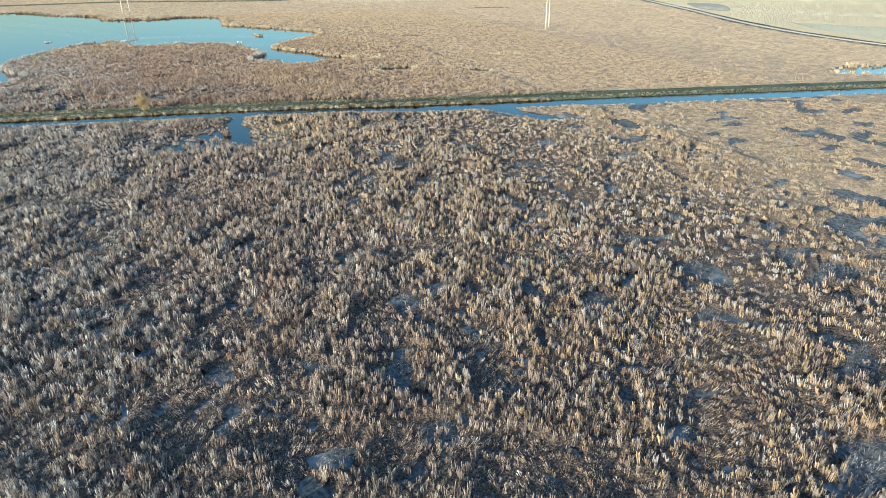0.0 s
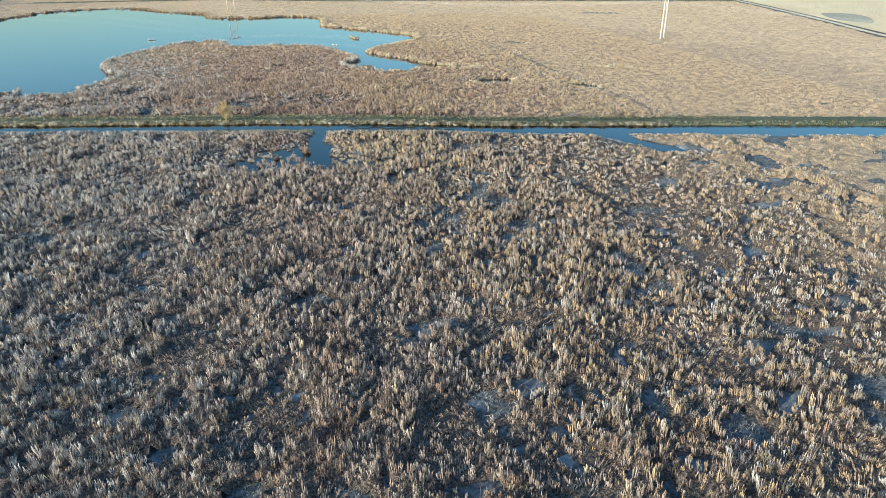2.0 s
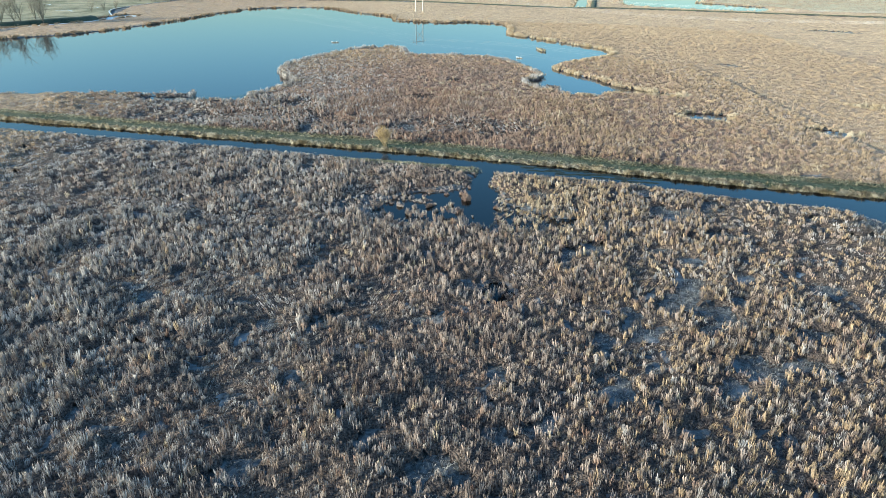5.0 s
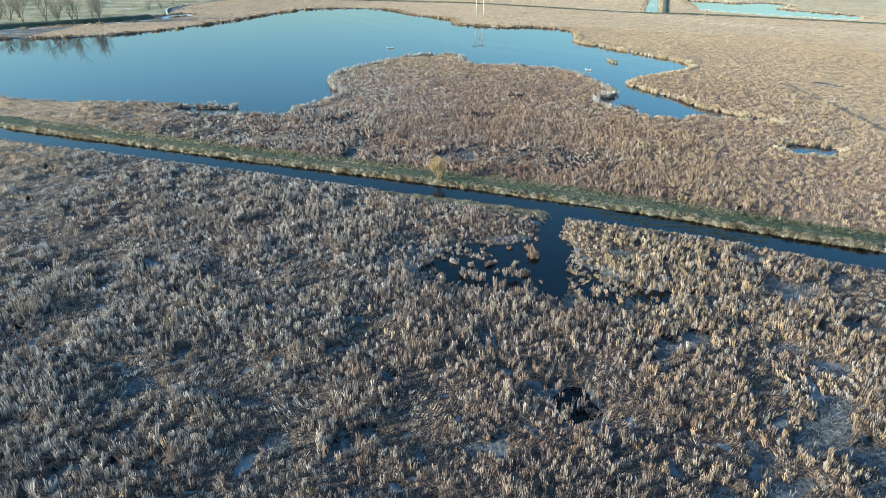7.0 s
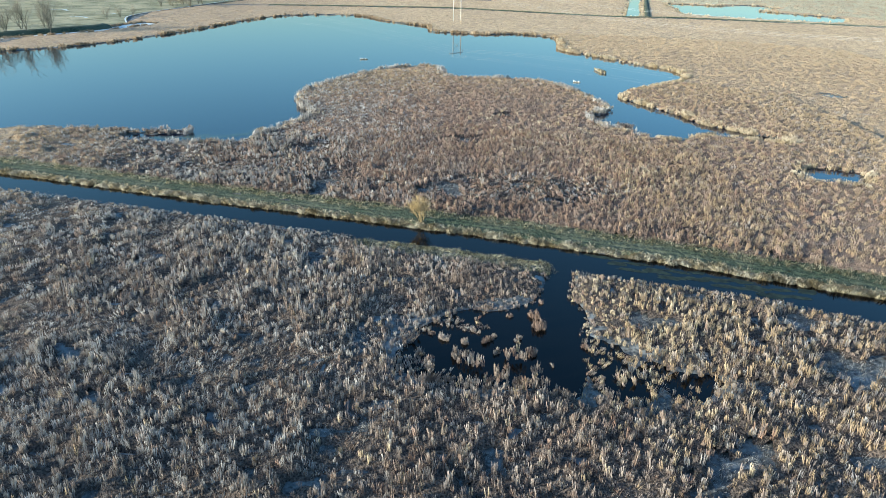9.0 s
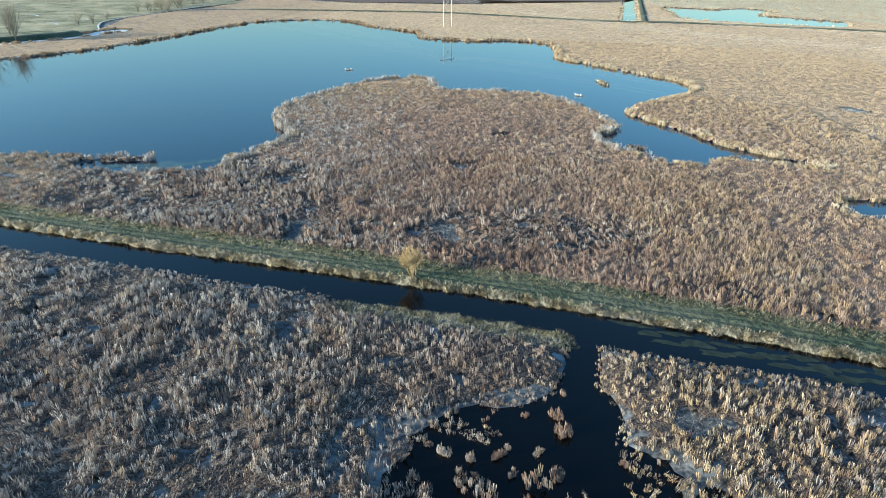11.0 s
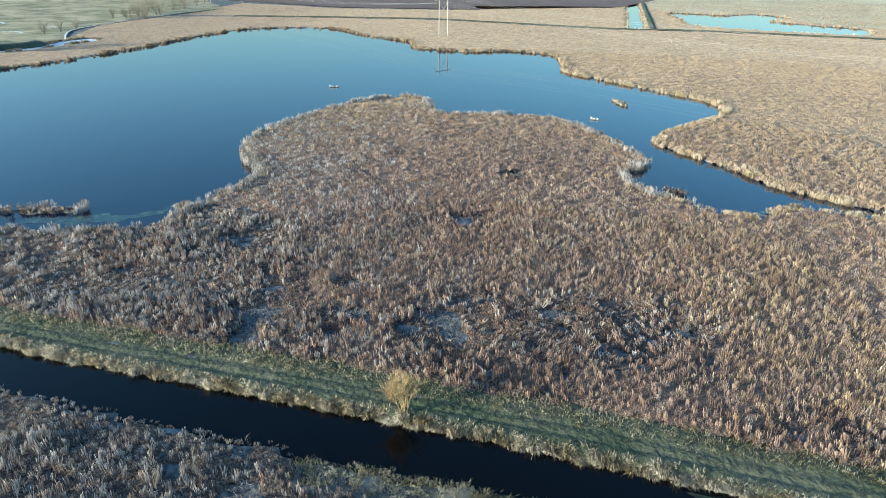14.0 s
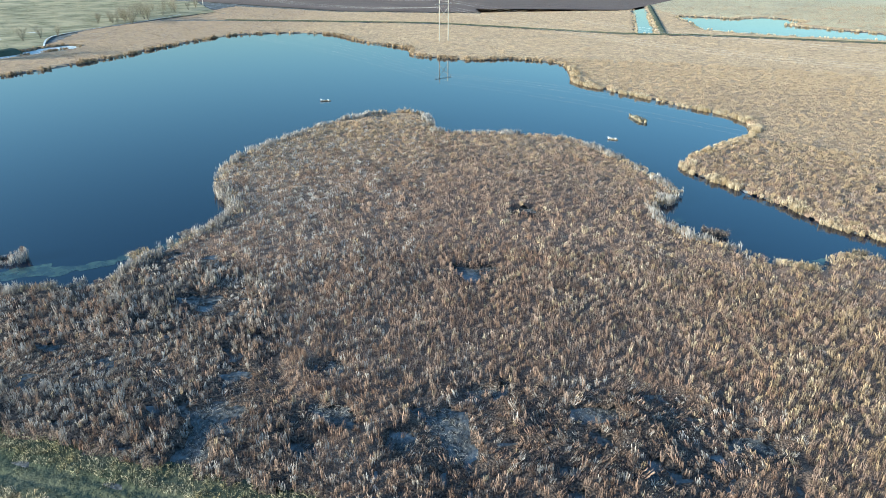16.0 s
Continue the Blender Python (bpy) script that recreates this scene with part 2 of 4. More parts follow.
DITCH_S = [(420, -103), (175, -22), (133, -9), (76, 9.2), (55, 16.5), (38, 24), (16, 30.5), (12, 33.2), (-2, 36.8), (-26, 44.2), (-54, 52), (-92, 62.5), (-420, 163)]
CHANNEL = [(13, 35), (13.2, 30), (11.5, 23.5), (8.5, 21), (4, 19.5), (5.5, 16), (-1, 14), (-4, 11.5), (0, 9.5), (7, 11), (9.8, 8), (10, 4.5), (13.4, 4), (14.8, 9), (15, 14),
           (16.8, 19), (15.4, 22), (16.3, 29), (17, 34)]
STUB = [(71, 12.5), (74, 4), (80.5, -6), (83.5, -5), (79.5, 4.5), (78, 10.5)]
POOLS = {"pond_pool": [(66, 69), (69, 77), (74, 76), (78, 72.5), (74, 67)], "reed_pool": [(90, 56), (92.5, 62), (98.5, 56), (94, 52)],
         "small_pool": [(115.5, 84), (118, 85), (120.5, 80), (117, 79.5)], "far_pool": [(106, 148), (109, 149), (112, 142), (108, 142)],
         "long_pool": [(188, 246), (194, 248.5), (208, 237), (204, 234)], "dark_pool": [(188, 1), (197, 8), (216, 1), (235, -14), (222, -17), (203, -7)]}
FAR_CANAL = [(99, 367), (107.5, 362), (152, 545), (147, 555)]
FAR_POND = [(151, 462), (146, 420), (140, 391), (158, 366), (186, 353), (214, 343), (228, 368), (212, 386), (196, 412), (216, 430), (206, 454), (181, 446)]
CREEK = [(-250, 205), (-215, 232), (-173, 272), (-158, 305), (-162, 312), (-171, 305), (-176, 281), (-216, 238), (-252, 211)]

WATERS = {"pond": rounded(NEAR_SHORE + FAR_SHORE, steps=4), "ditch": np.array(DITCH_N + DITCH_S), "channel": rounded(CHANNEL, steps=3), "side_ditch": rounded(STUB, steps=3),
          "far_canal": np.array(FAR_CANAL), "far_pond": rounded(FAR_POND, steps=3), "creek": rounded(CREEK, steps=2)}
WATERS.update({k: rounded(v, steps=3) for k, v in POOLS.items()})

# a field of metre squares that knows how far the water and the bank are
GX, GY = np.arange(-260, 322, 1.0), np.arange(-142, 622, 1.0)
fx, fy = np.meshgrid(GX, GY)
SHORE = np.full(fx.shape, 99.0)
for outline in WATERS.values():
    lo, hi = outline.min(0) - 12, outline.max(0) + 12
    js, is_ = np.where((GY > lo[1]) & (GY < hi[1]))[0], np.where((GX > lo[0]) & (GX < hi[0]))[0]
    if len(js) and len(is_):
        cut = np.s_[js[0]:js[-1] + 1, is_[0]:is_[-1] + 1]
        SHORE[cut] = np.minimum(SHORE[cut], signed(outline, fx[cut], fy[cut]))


# sodden spots: x, y and half widths
WET = [(5, 13, 13, 9), (25, 6, 5, 3), (12.6, -15.5, 2.6, 3.4), (-2, 10, 5, 3), (18.5, 9, 4, 7)]


def north_edge(x):
    return np.interp(x, [p[0] for p in DITCH_N], [p[1] for p in DITCH_N])


def sampled(field, x, y):
    u, v = np.clip((x - GX[0]), 0, len(GX) - 1.001), np.clip((y - GY[0]), 0, len(GY) - 1.001)
    i, j = u.astype(int), v.astype(int)
    a, b = u - i, v - j
    return (field[j, i] * (1 - a) + field[j, i + 1] * a) * (1 - b) + (field[j + 1, i] * (1 - a) + field[j + 1, i + 1] * a) * b


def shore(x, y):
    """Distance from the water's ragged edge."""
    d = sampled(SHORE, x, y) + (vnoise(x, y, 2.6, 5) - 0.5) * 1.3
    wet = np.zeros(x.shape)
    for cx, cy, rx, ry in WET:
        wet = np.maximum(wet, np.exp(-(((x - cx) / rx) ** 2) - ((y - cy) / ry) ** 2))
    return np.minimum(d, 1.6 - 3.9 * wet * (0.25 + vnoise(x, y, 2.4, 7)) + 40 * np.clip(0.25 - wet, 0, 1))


def land(x, y):
    """Height of the ground."""
    d = shore(x, y)
    base = 0.32 + (vnoise(x, y, 3.0, 9) - 0.5) * 0.35 + (vnoise(x, y, 40.0, 3) - 0.5) * 0.25
    return np.where(d > 0, base * np.clip(0.15 + d * 0.6, 0, 1), np.clip(d * 0.6, -0.9, 0))


# ---- ground, one sheet to the horizon ----
def spread(core_lo, core_hi, step, mid_lo, mid_hi, mid_step, reach):
    mid = lambda a, b: np.arange(a, b, mid_step)
    out = [np.arange(core_lo, core_hi + step / 2, step), mid(core_hi + mid_step, mid_hi), mid(mid_lo, core_lo - mid_step / 2)]
    tail = mid_step * 1.22 ** np.arange(1, 30)
    tail = np.cumsum(tail)
    tail = np.append(tail[tail < reach], reach)
    return np.unique(np.concatenate([*out, mid_hi + tail, mid_lo - tail]).round(3))


xs = spread(-105, 125, 2.3, -262, 320, 3.0, 4000)
ys = spread(-120, 200, 2.3, -142, 620, 3.0, 4000)
gx, gy = np.meshgrid(xs, ys)
gz = land(gx, gy)
index = np.arange(gx.size).reshape(gx.shape)
quads = np.stack([index[:-1, :-1], index[:-1, 1:], index[1:, 1:], index[1:, :-1]], -1).reshape(-1, 4)
ground = new("ground", mesh_of("ground", np.stack([gx, gy, gz], -1).reshape(-1, 3), quads, M_MARSH, True))
tagged(ground, "frosted brown marsh ground matted with dead reed thatch", "ground", kind="structure")


def flat(name, outline, z, mat, label, category, grow=0.0):
    """A level sheet inside an outline, reaching a little under its shore."""
    p = np.array(outline, float)
    if grow:
        e = np.roll(p, -1, 0) - np.roll(p, 1, 0)
        side = np.stack([e[:, 1], -e[:, 0]], -1) / (np.linalg.norm(e, axis=1)[:, None] + 1e-9)
        area = np.sum(p[:, 0] * np.roll(p[:, 1], -1) - np.roll(p[:, 0], -1) * p[:, 1])
        p = p + side * grow * (1 if area > 0 else -1)
    bm = bmesh.new()
    face = bm.faces.new([bm.verts.new((x, y, z)) for x, y in p])
    bmesh.ops.triangulate(bm, faces=[face])
    bmesh.ops.recalc_face_normals(bm, faces=bm.faces)
    for fc in bm.faces:
        fc.normal_update()
        if fc.normal.z < 0:
            fc.normal_flip()
    me = bpy.data.meshes.new(name)
    bm.to_mesh(me)
    bm.free()
    me.materials.append(mat)
    return tagged(new(name, me), label, category, kind="structure")


LABELS = {"pond": "still blue pond water with reedy shores", "ditch": "dark still water of a straight drainage ditch", "channel": "black open water between reed tufts",
          "side_ditch": "narrow water of a side ditch in reeds", "far_canal": "pale blue canal water between low banks", "far_pond": "pale blue shallow pond beyond the marsh",
          "creek": "pale frozen creek beside a green dike"}
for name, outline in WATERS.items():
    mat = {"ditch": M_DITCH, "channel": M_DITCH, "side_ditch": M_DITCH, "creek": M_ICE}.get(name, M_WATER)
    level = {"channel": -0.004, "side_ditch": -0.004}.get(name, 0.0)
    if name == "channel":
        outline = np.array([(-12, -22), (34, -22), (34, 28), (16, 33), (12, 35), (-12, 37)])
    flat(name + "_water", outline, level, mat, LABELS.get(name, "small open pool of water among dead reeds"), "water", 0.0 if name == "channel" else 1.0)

# ---- fields beyond the marsh ----
flat("ploughed_field", [(-192, 560), (-71, 484), (-10, 478), (24, 476), (22, 505), (129, 502), (205, 620), (410, 1225), (-420, 1225)], 0.75, M_PLOUGH,
     "dark brown ploughed field with straight furrows", "field")
flat("meadow", [(-900, 160), (-400, 196), (-252, 212), (-216, 240), (-178, 283), (-172, 305), (-186, 338), (-185, 368), (-174, 411), (-150, 470), (-192, 556), (-420, 696), (-900, 700)], 0.7,
     M_MEADOW, "pale green frosted meadow with rough grass", "meadow")
flat("stubble_field", [(266, -20), (255.5, 30), (259, 72), (271, 114), (292, 166), (319, 240), (346, 320), (420, 500), (900, 700), (1500, 300), (900, -300)], 0.7, M_PALE, "pale straw stubble field beyond the road", "field")
flat("soil_patch", rounded([(296, 166), (297, 154), (305, 153), (324, 176), (326, 190), (316, 197), (303, 181)], steps=4), 0.75, M_SOIL, "olive-brown rough patch at the field's corner", "soil")
flat("verge", [(261, 26), (269, 70), (283, 98), (300, 66), (314, 24)], 0.74, M_ROUGH, "green grass verge between road and field", "verge")
flat("far_pasture", [(152, 560), (151, 470), (181, 454), (206, 462), (224, 432), (208, 414), (218, 394), (236, 374), (246, 345), (336, 300), (352, 322), (416, 502), (900, 702), (410, 1225), (207, 620)], 0.6,
     M_ROUGH, "pale rough pasture beyond the far pond", "pasture")


def strip(name, line, width, z, mat, label, category, rise=0.0):
    """A ribbon along a line, with a crown of that rise."""
    p = rounded(line, False, 6)
    t = np.gradient(p, axis=0)
    side = np.stack([-t[:, 1], t[:, 0]], -1) / np.linalg.norm(t, axis=1)[:, None]
    cols = np.array([-0.5, -0.28, 0.0, 0.28, 0.5])
    up = np.array([-0.4, 0.7, 1.0, 0.7, -0.4]) * rise
    v = np.stack([np.concatenate([p + side * c * width, np.full((len(p), 1), z + u)], 1) for c, u in zip(cols, up)], 1)
    idx = np.arange(len(p) * 5).reshape(-1, 5)
    q = np.stack([idx[:-1, 1:], idx[:-1, :-1], idx[1:, :-1], idx[1:, 1:]], -1).reshape(-1, 4)
    return tagged(new(name, mesh_of(name, v.reshape(-1, 3), q, mat, True)), label, category, kind="structure")


strip("road", [(340, 320), (315, 241), (288, 167), (267, 115), (255, 73), (252, 30), (262, -30), (300, -120)], 3.0, 0.8, M_ROAD, "pale gravel road along the edge of the marsh", "road", 0.15)
strip("far_track", [(-128, 420), (-28, 412), (5, 404), (90, 363), (131, 357), (204, 329), (330, 280)], 3.0, 0.7, M_BANK, "grassy track across the far marsh", "track", 0.3)
strip("creek_ice", [(-172, 306), (-186, 338), (-183, 370), (-172, 412), (-166, 452)], 0.8, 0.705, M_ICE, "narrow frozen creek through the meadow", "creek", 0.02)
for ax_, ay_, bx0, by0 in ((-216, 331, -203, 326), (-206, 352, -199, 350), (-250, 372, -236, 366)):
    strip("meadow_ice", [(ax_, ay_), ((ax_ + bx0) / 2, ay_ + 1.5), (bx0, by0)], 1.6, 0.74, M_ICE, "streak of ice lying in the meadow grass", "ice", 0.02)
strip("canal_bank", [(111, 360), (156, 543)], 4.0, 0.5, M_BANK, "low grassy bank of a far canal", "bank", 0.6)
strip("creek_dike", [(-420, 150), (-250, 214), (-217, 241), (-180, 280), (-176, 290)], 9.0, 0.6, M_BANK, "low green dike beside a frozen creek", "dike", 1.5)

# ---- the grassy bank along the ditch, with its wheel tracks ----
bx = np.concatenate([np.arange(-420, -110, 8.0), np.arange(-110, 130, 0.9), np.arange(130, 421, 8.0)])
by = north_edge(bx)
slope = np.gradient(by, bx)
nx, ny = -slope / np.hypot(1, slope), 1 / np.hypot(1, slope)
offs = np.array([-0.5, 0.25, 0.6, 1.1, 1.45, 1.85, 2.1, 2.4, 2.75, 3.2, 3.5, 3.8, 4.6, 6.0, 7.0, 8.0])
prof = np.array([-0.5, 0.1, 0.34, 0.48, 0.52, 0.51, 0.4, 0.42, 0.5, 0.5, 0.4, 0.42, 0.5, 0.5, 0.4, 0.1])
vx, vy = bx[:, None] + nx[:, None] * offs, by[:, None] + ny[:, None] * offs
edge = (vnoise(vx, vy, 1.7, 31) - 0.5) * np.array([0.6, 0.7, 0.6] + [0.15] * 13)
vx, vy = vx + nx[:, None] * edge, vy + ny[:, None] * edge
vz = prof + (vnoise(vx, vy, 0.9, 33) - 0.5) * 0.12
idx = np.arange(vx.size).reshape(vx.shape)
q = np.stack([idx[:-1, :-1], idx[1:, :-1], idx[1:, 1:], idx[:-1, 1:]], -1).reshape(-1, 4)
tagged(new("bank", mesh_of("bank", np.stack([vx, vy, vz], -1).reshape(-1, 3), q, M_BANK, True)),
       "low grassy bank with frosted wheel tracks beside a ditch", "bank", kind="structure")


# ---- reeds and grass ----
def leafage(x, y, z, count, height, spread_, width, lean, droop, rng):
    """Bent leaves in tufts at the places: each a narrow kite of two triangles, shaded as part of its rounded tuft."""
    n = len(x) * count
    rep = lambda a: np.repeat(np.broadcast_to(a, len(x)), count)
    r, a = np.sqrt(rng.random(n)), rng.random(n) * 2 * np.pi
    h = rep(height) * (0.6 + 0.5 * rng.random(n)) * (1.08 - 0.3 * r * r)
    px, py, pz = rep(x) + r * rep(spread_) * np.cos(a), rep(y) + r * rep(spread_) * np.sin(a), rep(z)
    tuft = rep(rng.random(len(x)) * 2 * np.pi)
    lean = rep(lean)
    out, both = lean * (0.3 + 0.9 * rng.random(n)) * (0.4 + 0.6 * r), lean * 0.6
    lx = (out * np.cos(a) + both * np.cos(tuft) + (rng.random(n) - 0.5) * 0.2) * h
    ly = (out * np.sin(a) + both * np.sin(tuft) + (rng.random(n) - 0.5) * 0.2) * h
    d = rep(droop) * rng.random(n)
    k = 0.55 + 0.3 * rng.random(n)
    w, o = width * (0.6 + 0.8 * rng.random(n)) / 2, rng.random(n) * np.pi
    wx, wy = w * np.cos(o), w * np.sin(o)
    mx, my, mz = px + lx * k * 0.8, py + ly * k * 0.8, pz + h * k
    v = np.empty((n, 4, 3), np.float32)
    v[:, 0] = np.stack([px, py, pz - 0.1], -1)
    v[:, 1] = np.stack([mx - wx, my - wy, mz], -1)
    v[:, 2] = np.stack([mx + wx, my + wy, mz], -1)
    v[:, 3] = np.stack([px + lx * (1 + d), py + ly * (1 + d), pz + h * (1 - 0.55 * d)], -1)
    i = np.arange(n)[:, None] * 4
    f = np.concatenate([i + [0, 2, 1], i + [1, 2, 3]], 1).reshape(-1, 3)
    full = np.stack([0.9 * r * np.cos(a) + 0.4 * np.cos(tuft) * lean, 0.9 * r * np.sin(a) + 0.4 * np.sin(tuft) * lean, np.full(n, 0.28)], -1)
    full += (rng.random((n, 3)) - 0.5) * 0.5
    full /= np.linalg.norm(full, axis=1)[:, None]
    return v.reshape(-1, 3), f, np.repeat(full, 4, 0), np.repeat(rep(rng.random(len(x))), 4)


def tufts(x, y, z, height, radius, lean, way, count, width, rng):
    """Stiff upright leaves in tufts: slim single triangles on their base or on their point, those of one tuft turned much alike.
    way: where each tuft leans to."""
    n = len(x)
    m = n * count
    rep = lambda a: np.repeat(np.broadcast_to(a, n), count)
    face = rng.random(n) * np.pi
    a, r = rng.random(m) * 2 * np.pi, rep(radius) * np.sqrt(rng.random(m))
    h = rep(height) * (0.6 + 0.55 * rng.random(m)) * (1.1 - 0.3 * (r / rep(radius)) ** 2)
    px, py, pz = rep(x) + r * np.cos(a), rep(y) + r * np.sin(a), rep(z)
    lx = (rep(lean) * (np.cos(rep(way)) + 0.4 * np.cos(a)) + (rng.random(m) - 0.5) * 0.2) * h
    ly = (rep(lean) * (np.sin(rep(way)) + 0.4 * np.sin(a)) + (rng.random(m) - 0.5) * 0.2) * h
    o = rep(face) + rng.normal(0, 0.45, m)
    w = width * (0.6 + 0.8 * rng.random(m)) / 2
    wx, wy = w * np.cos(o), w * np.sin(o)
    broad = rng.random(m) < 0.6
    ends = [np.where(broad, px + lx, px), np.where(broad, py + ly, py), np.where(broad, pz + h, pz - 0.1)]
    leaf = np.empty((m, 3, 3), np.float32)
    leaf[:, 0] = np.stack([ends[0] - wx, ends[1] - wy, ends[2]], -1)
    leaf[:, 1] = np.stack([ends[0] + wx, ends[1] + wy, ends[2] - np.where(broad, 0.2 * h, 0)], -1)
    leaf[:, 2] = np.stack([np.where(broad, px, px + lx), np.where(broad, py, py + ly), np.where(broad, pz - 0.1, pz + h)], -1)
    tip = np.where(broad[:, None], [1.0, 0.85, 0.1], [0.1, 0.1, 1.0])
    return leaf.reshape(-1, 3), np.arange(3 * m).reshape(-1, 3), tip.ravel(), np.repeat(rng.random(n), 3 * count)


def tuft_mesh(name, v, f, tip, shade, mat):
    me = mesh_of(name, v, f, mat)
    for key, value in (("tip", tip), ("shade", shade)):
        me.attributes.new(key, "FLOAT", "POINT").data.foreach_set("value", np.asarray(value, np.float32))
    return me


def leaf_mesh(name, v, f, full, shade, mat):
    me = mesh_of(name, v, f, mat, True)
    for key, kind, slot, value in (("tip", "FLOAT", "value", np.tile([0.25, 0.8, 0.8, 1.0], len(v) // 4)), ("shade", "FLOAT", "value", shade), ("custom_normal", "FLOAT_VECTOR", "vector", full)):
        me.attributes.new(key, kind, "POINT").data.foreach_set(slot, np.asarray(value, np.float32).ravel())
    return me


# open spots: x, y, radius
GAPS_BEYOND = [(3, 92.5, 3.4), (-31, 84, 3.4), (-11, 63.5, 2.6), (-13, 71, 1.6), (-5, 60, 2.2), (3.7, 67, 2.2), (13.5, 63.6, 2.4), (16, 56.4, 2.0), (26.4, 59, 2.4), (12.6, 115, 2.8)]
GAPS_MIDDLE = [(34, -19, 3.0), (46, -26, 3.0), (52.5, -16, 2.8), (27, -25.5, 2.4), (33, -35, 2.8), (21.6, -34, 2.4), (33.5, -42, 2.4), (11, -41, 2.2), (-11, -45, 2.6), (46, 0, 2.6),
               (12, -14, 2.6), (-6, -21, 1.4), (-40, 9, 2.6), (39, -8, 2.4), (-89, 56, 2.6), (-95, 58, 2.4)]
GAPS_NEAR = [(5, -45, 3.4), (11, -80, 2.6), (11.6, -90, 2.4), (2.7, -89, 2.2), (-3.7, -73, 2.4), (-13.5, -59.6, 2.4), (25, -31.6, 2.2), (54, -39, 2.8), (45.5, -49, 2.8), (54, -98.6, 3.0),
             (68, -85, 3.0), (37, -78.5, 2.6), (42, -76.5, 2.4)]
GAPS = np.array(GAPS_BEYOND + GAPS_MIDDLE + GAPS_NEAR)


def gap(x, y):
    best = np.full(x.shape, 9.0)
    for cx, cy, r in GAPS:
        best = np.minimum(best, np.hypot(x - cx, (y - cy) * 1.3) / r)
    return best + (vnoise(x, y, 1.6, 41) - 0.5) * 0.9


def scattered(spacing, keep, box, rng):
    x0, x1, y0, y1 = box
    x, y = np.meshgrid(np.arange(x0, x1, spacing), np.arange(y0, y1, spacing))
    x, y = x.ravel() + (rng.random(x.size) - 0.5) * spacing * 2.3, y.ravel() + (rng.random(y.size) - 0.5) * spacing * 2.3
    ok = keep(x, y)
    return x[ok], y[ok]


def reach(x, y):
    return np.maximum(1.7 * np.abs(x), np.hypot(x, np.maximum(y - 15, 0)))


def soft_grass(x, y):
    """The low lodged grass on the near side of the ditch."""
    off = y - north_edge(x)
    return (off < -6) & (off > -11.5 + 2.5 * vnoise(x, y, 3.0, 55)) & (x > -13) & (x < 14)


ROAD_X, ROAD_Y = [300, 262, 252, 255, 267, 288, 315, 340], [-120, -30, 30, 73, 115, 167, 241, 320]


def marsh(x, y, near, far, floor=False):
    """Where reeds stand, between two distances of the flight line."""
    r = reach(x, y)
    inner = (x > -40 - 0.72 * np.maximum(y + 45, 0)) & (y > -121) & ((x > -42) | (y > -60))
    ok = ~inner if near < 0 else (r >= near) & (r < far) & inner
    x, y, where = x[ok], y[ok], np.where(ok)[0]
    off = y - north_edge(x)
    bank = (off > -1.0) & (off < 5.6 + 1.8 * vnoise(x, y, 3.0, 51))
    wade = (sampled(SHORE, x, y) > 0.2) & (vnoise(x, y, 1.5, 57) > 0.58)
    fine = ((shore(x, y) > -0.25) | wade) & ~bank & (y < 560) & ~soft_grass(x, y)
    fine &= (y < np.interp(x, [-185, -172, -150, -71, 24, 25, 120, 152], [392, 405, 520, 480, 472, 500, 498, 560])) & (x < np.interp(y, ROAD_Y, ROAD_X) - 3)
    fine &= np.abs(y - np.interp(x, [-128, -28, 5, 90, 131, 204, 330], [420, 412, 404, 363, 357, 329, 280])) > 3.0
    fine &= signed(np.array([(-900, 160), (-252, 212), (-178, 283), (-172, 305), (-185, 368), (-150, 470), (-900, 700)]), x, y) > 0
    thin = vnoise(x, y, 4.5, 61, 3) + 0.14 * (vnoise(x, y, 24.0, 62) - 0.5) + 0.1 * np.exp(-((x - 12) / 22) ** 2 - ((y - 6) / 20) ** 2) - 0.075 * np.clip((x - 18) / 20, 0, 1) * (y < 20)
    bare = (thin <= np.where(far > 300, 0.0, np.where((y > 74) | (x < -30), 0.225, 0.27)) * (1 - 0.6 * fine_stand(x, y))) | ((gap(x, y) < 0.85) & (vnoise(x, y, 0.8, 68, 1) > 0.3))
    even = fine_stand(x, y) > 0.5
    fine &= bare if floor else ~bare & ((vnoise(x, y, 0.95, 65, 1) > 0.22) | (far > 200) | even)
    out = np.zeros(len(ok), bool)
    out[where[fine]] = True
    return out


def fine_stand(x, y):
    """Where slim reeds stand close and even, from 0 to 1: the peninsula and the marsh to its east."""
    off = y - north_edge(x) + 14 * (vnoise(x, y, 9.0, 66) - 0.5)
    beyond = np.clip((off - 6 - 34 * np.clip((x + 34) / -14 + 1.6, 0, 1)) / 6, 0, 1)
    lodged = np.exp(-((x - 12) / 19) ** 4 - ((y - 60) / 9.5) ** 4)
    return beyond * (1 - lodged) * np.clip((gap(x, y) - 0.9) / 0.8, 0, 1)


def lumps(x, y):
    """Height of the matted thick of the reeds over the ground: tussocky lumps, or an even stand."""
    even, off = fine_stand(x, y), y - north_edge(x)
    edge = np.where((off < 0) & (off > -30), np.clip(0.1 + sampled(SHORE, x, y) / 7, 0.1, 1), 1)
    low = np.clip((vnoise(x, y, 7.0, 71, 3) - 0.34) / 0.12, 0.35, 1)
    rough = (0.2 + 1.15 * vnoise(x, y, 1.5, 73, 2) ** 1.5 + 0.5 * (vnoise(x, y, 4.5, 74) - 0.42)) * low
    return edge * (rough * (1 - even) + (0.75 + 0.6 * (vnoise(x, y, 1.7, 73, 2) - 0.5) + 0.6 * (vnoise(x, y, 5.0, 76) - 0.5)) * even)


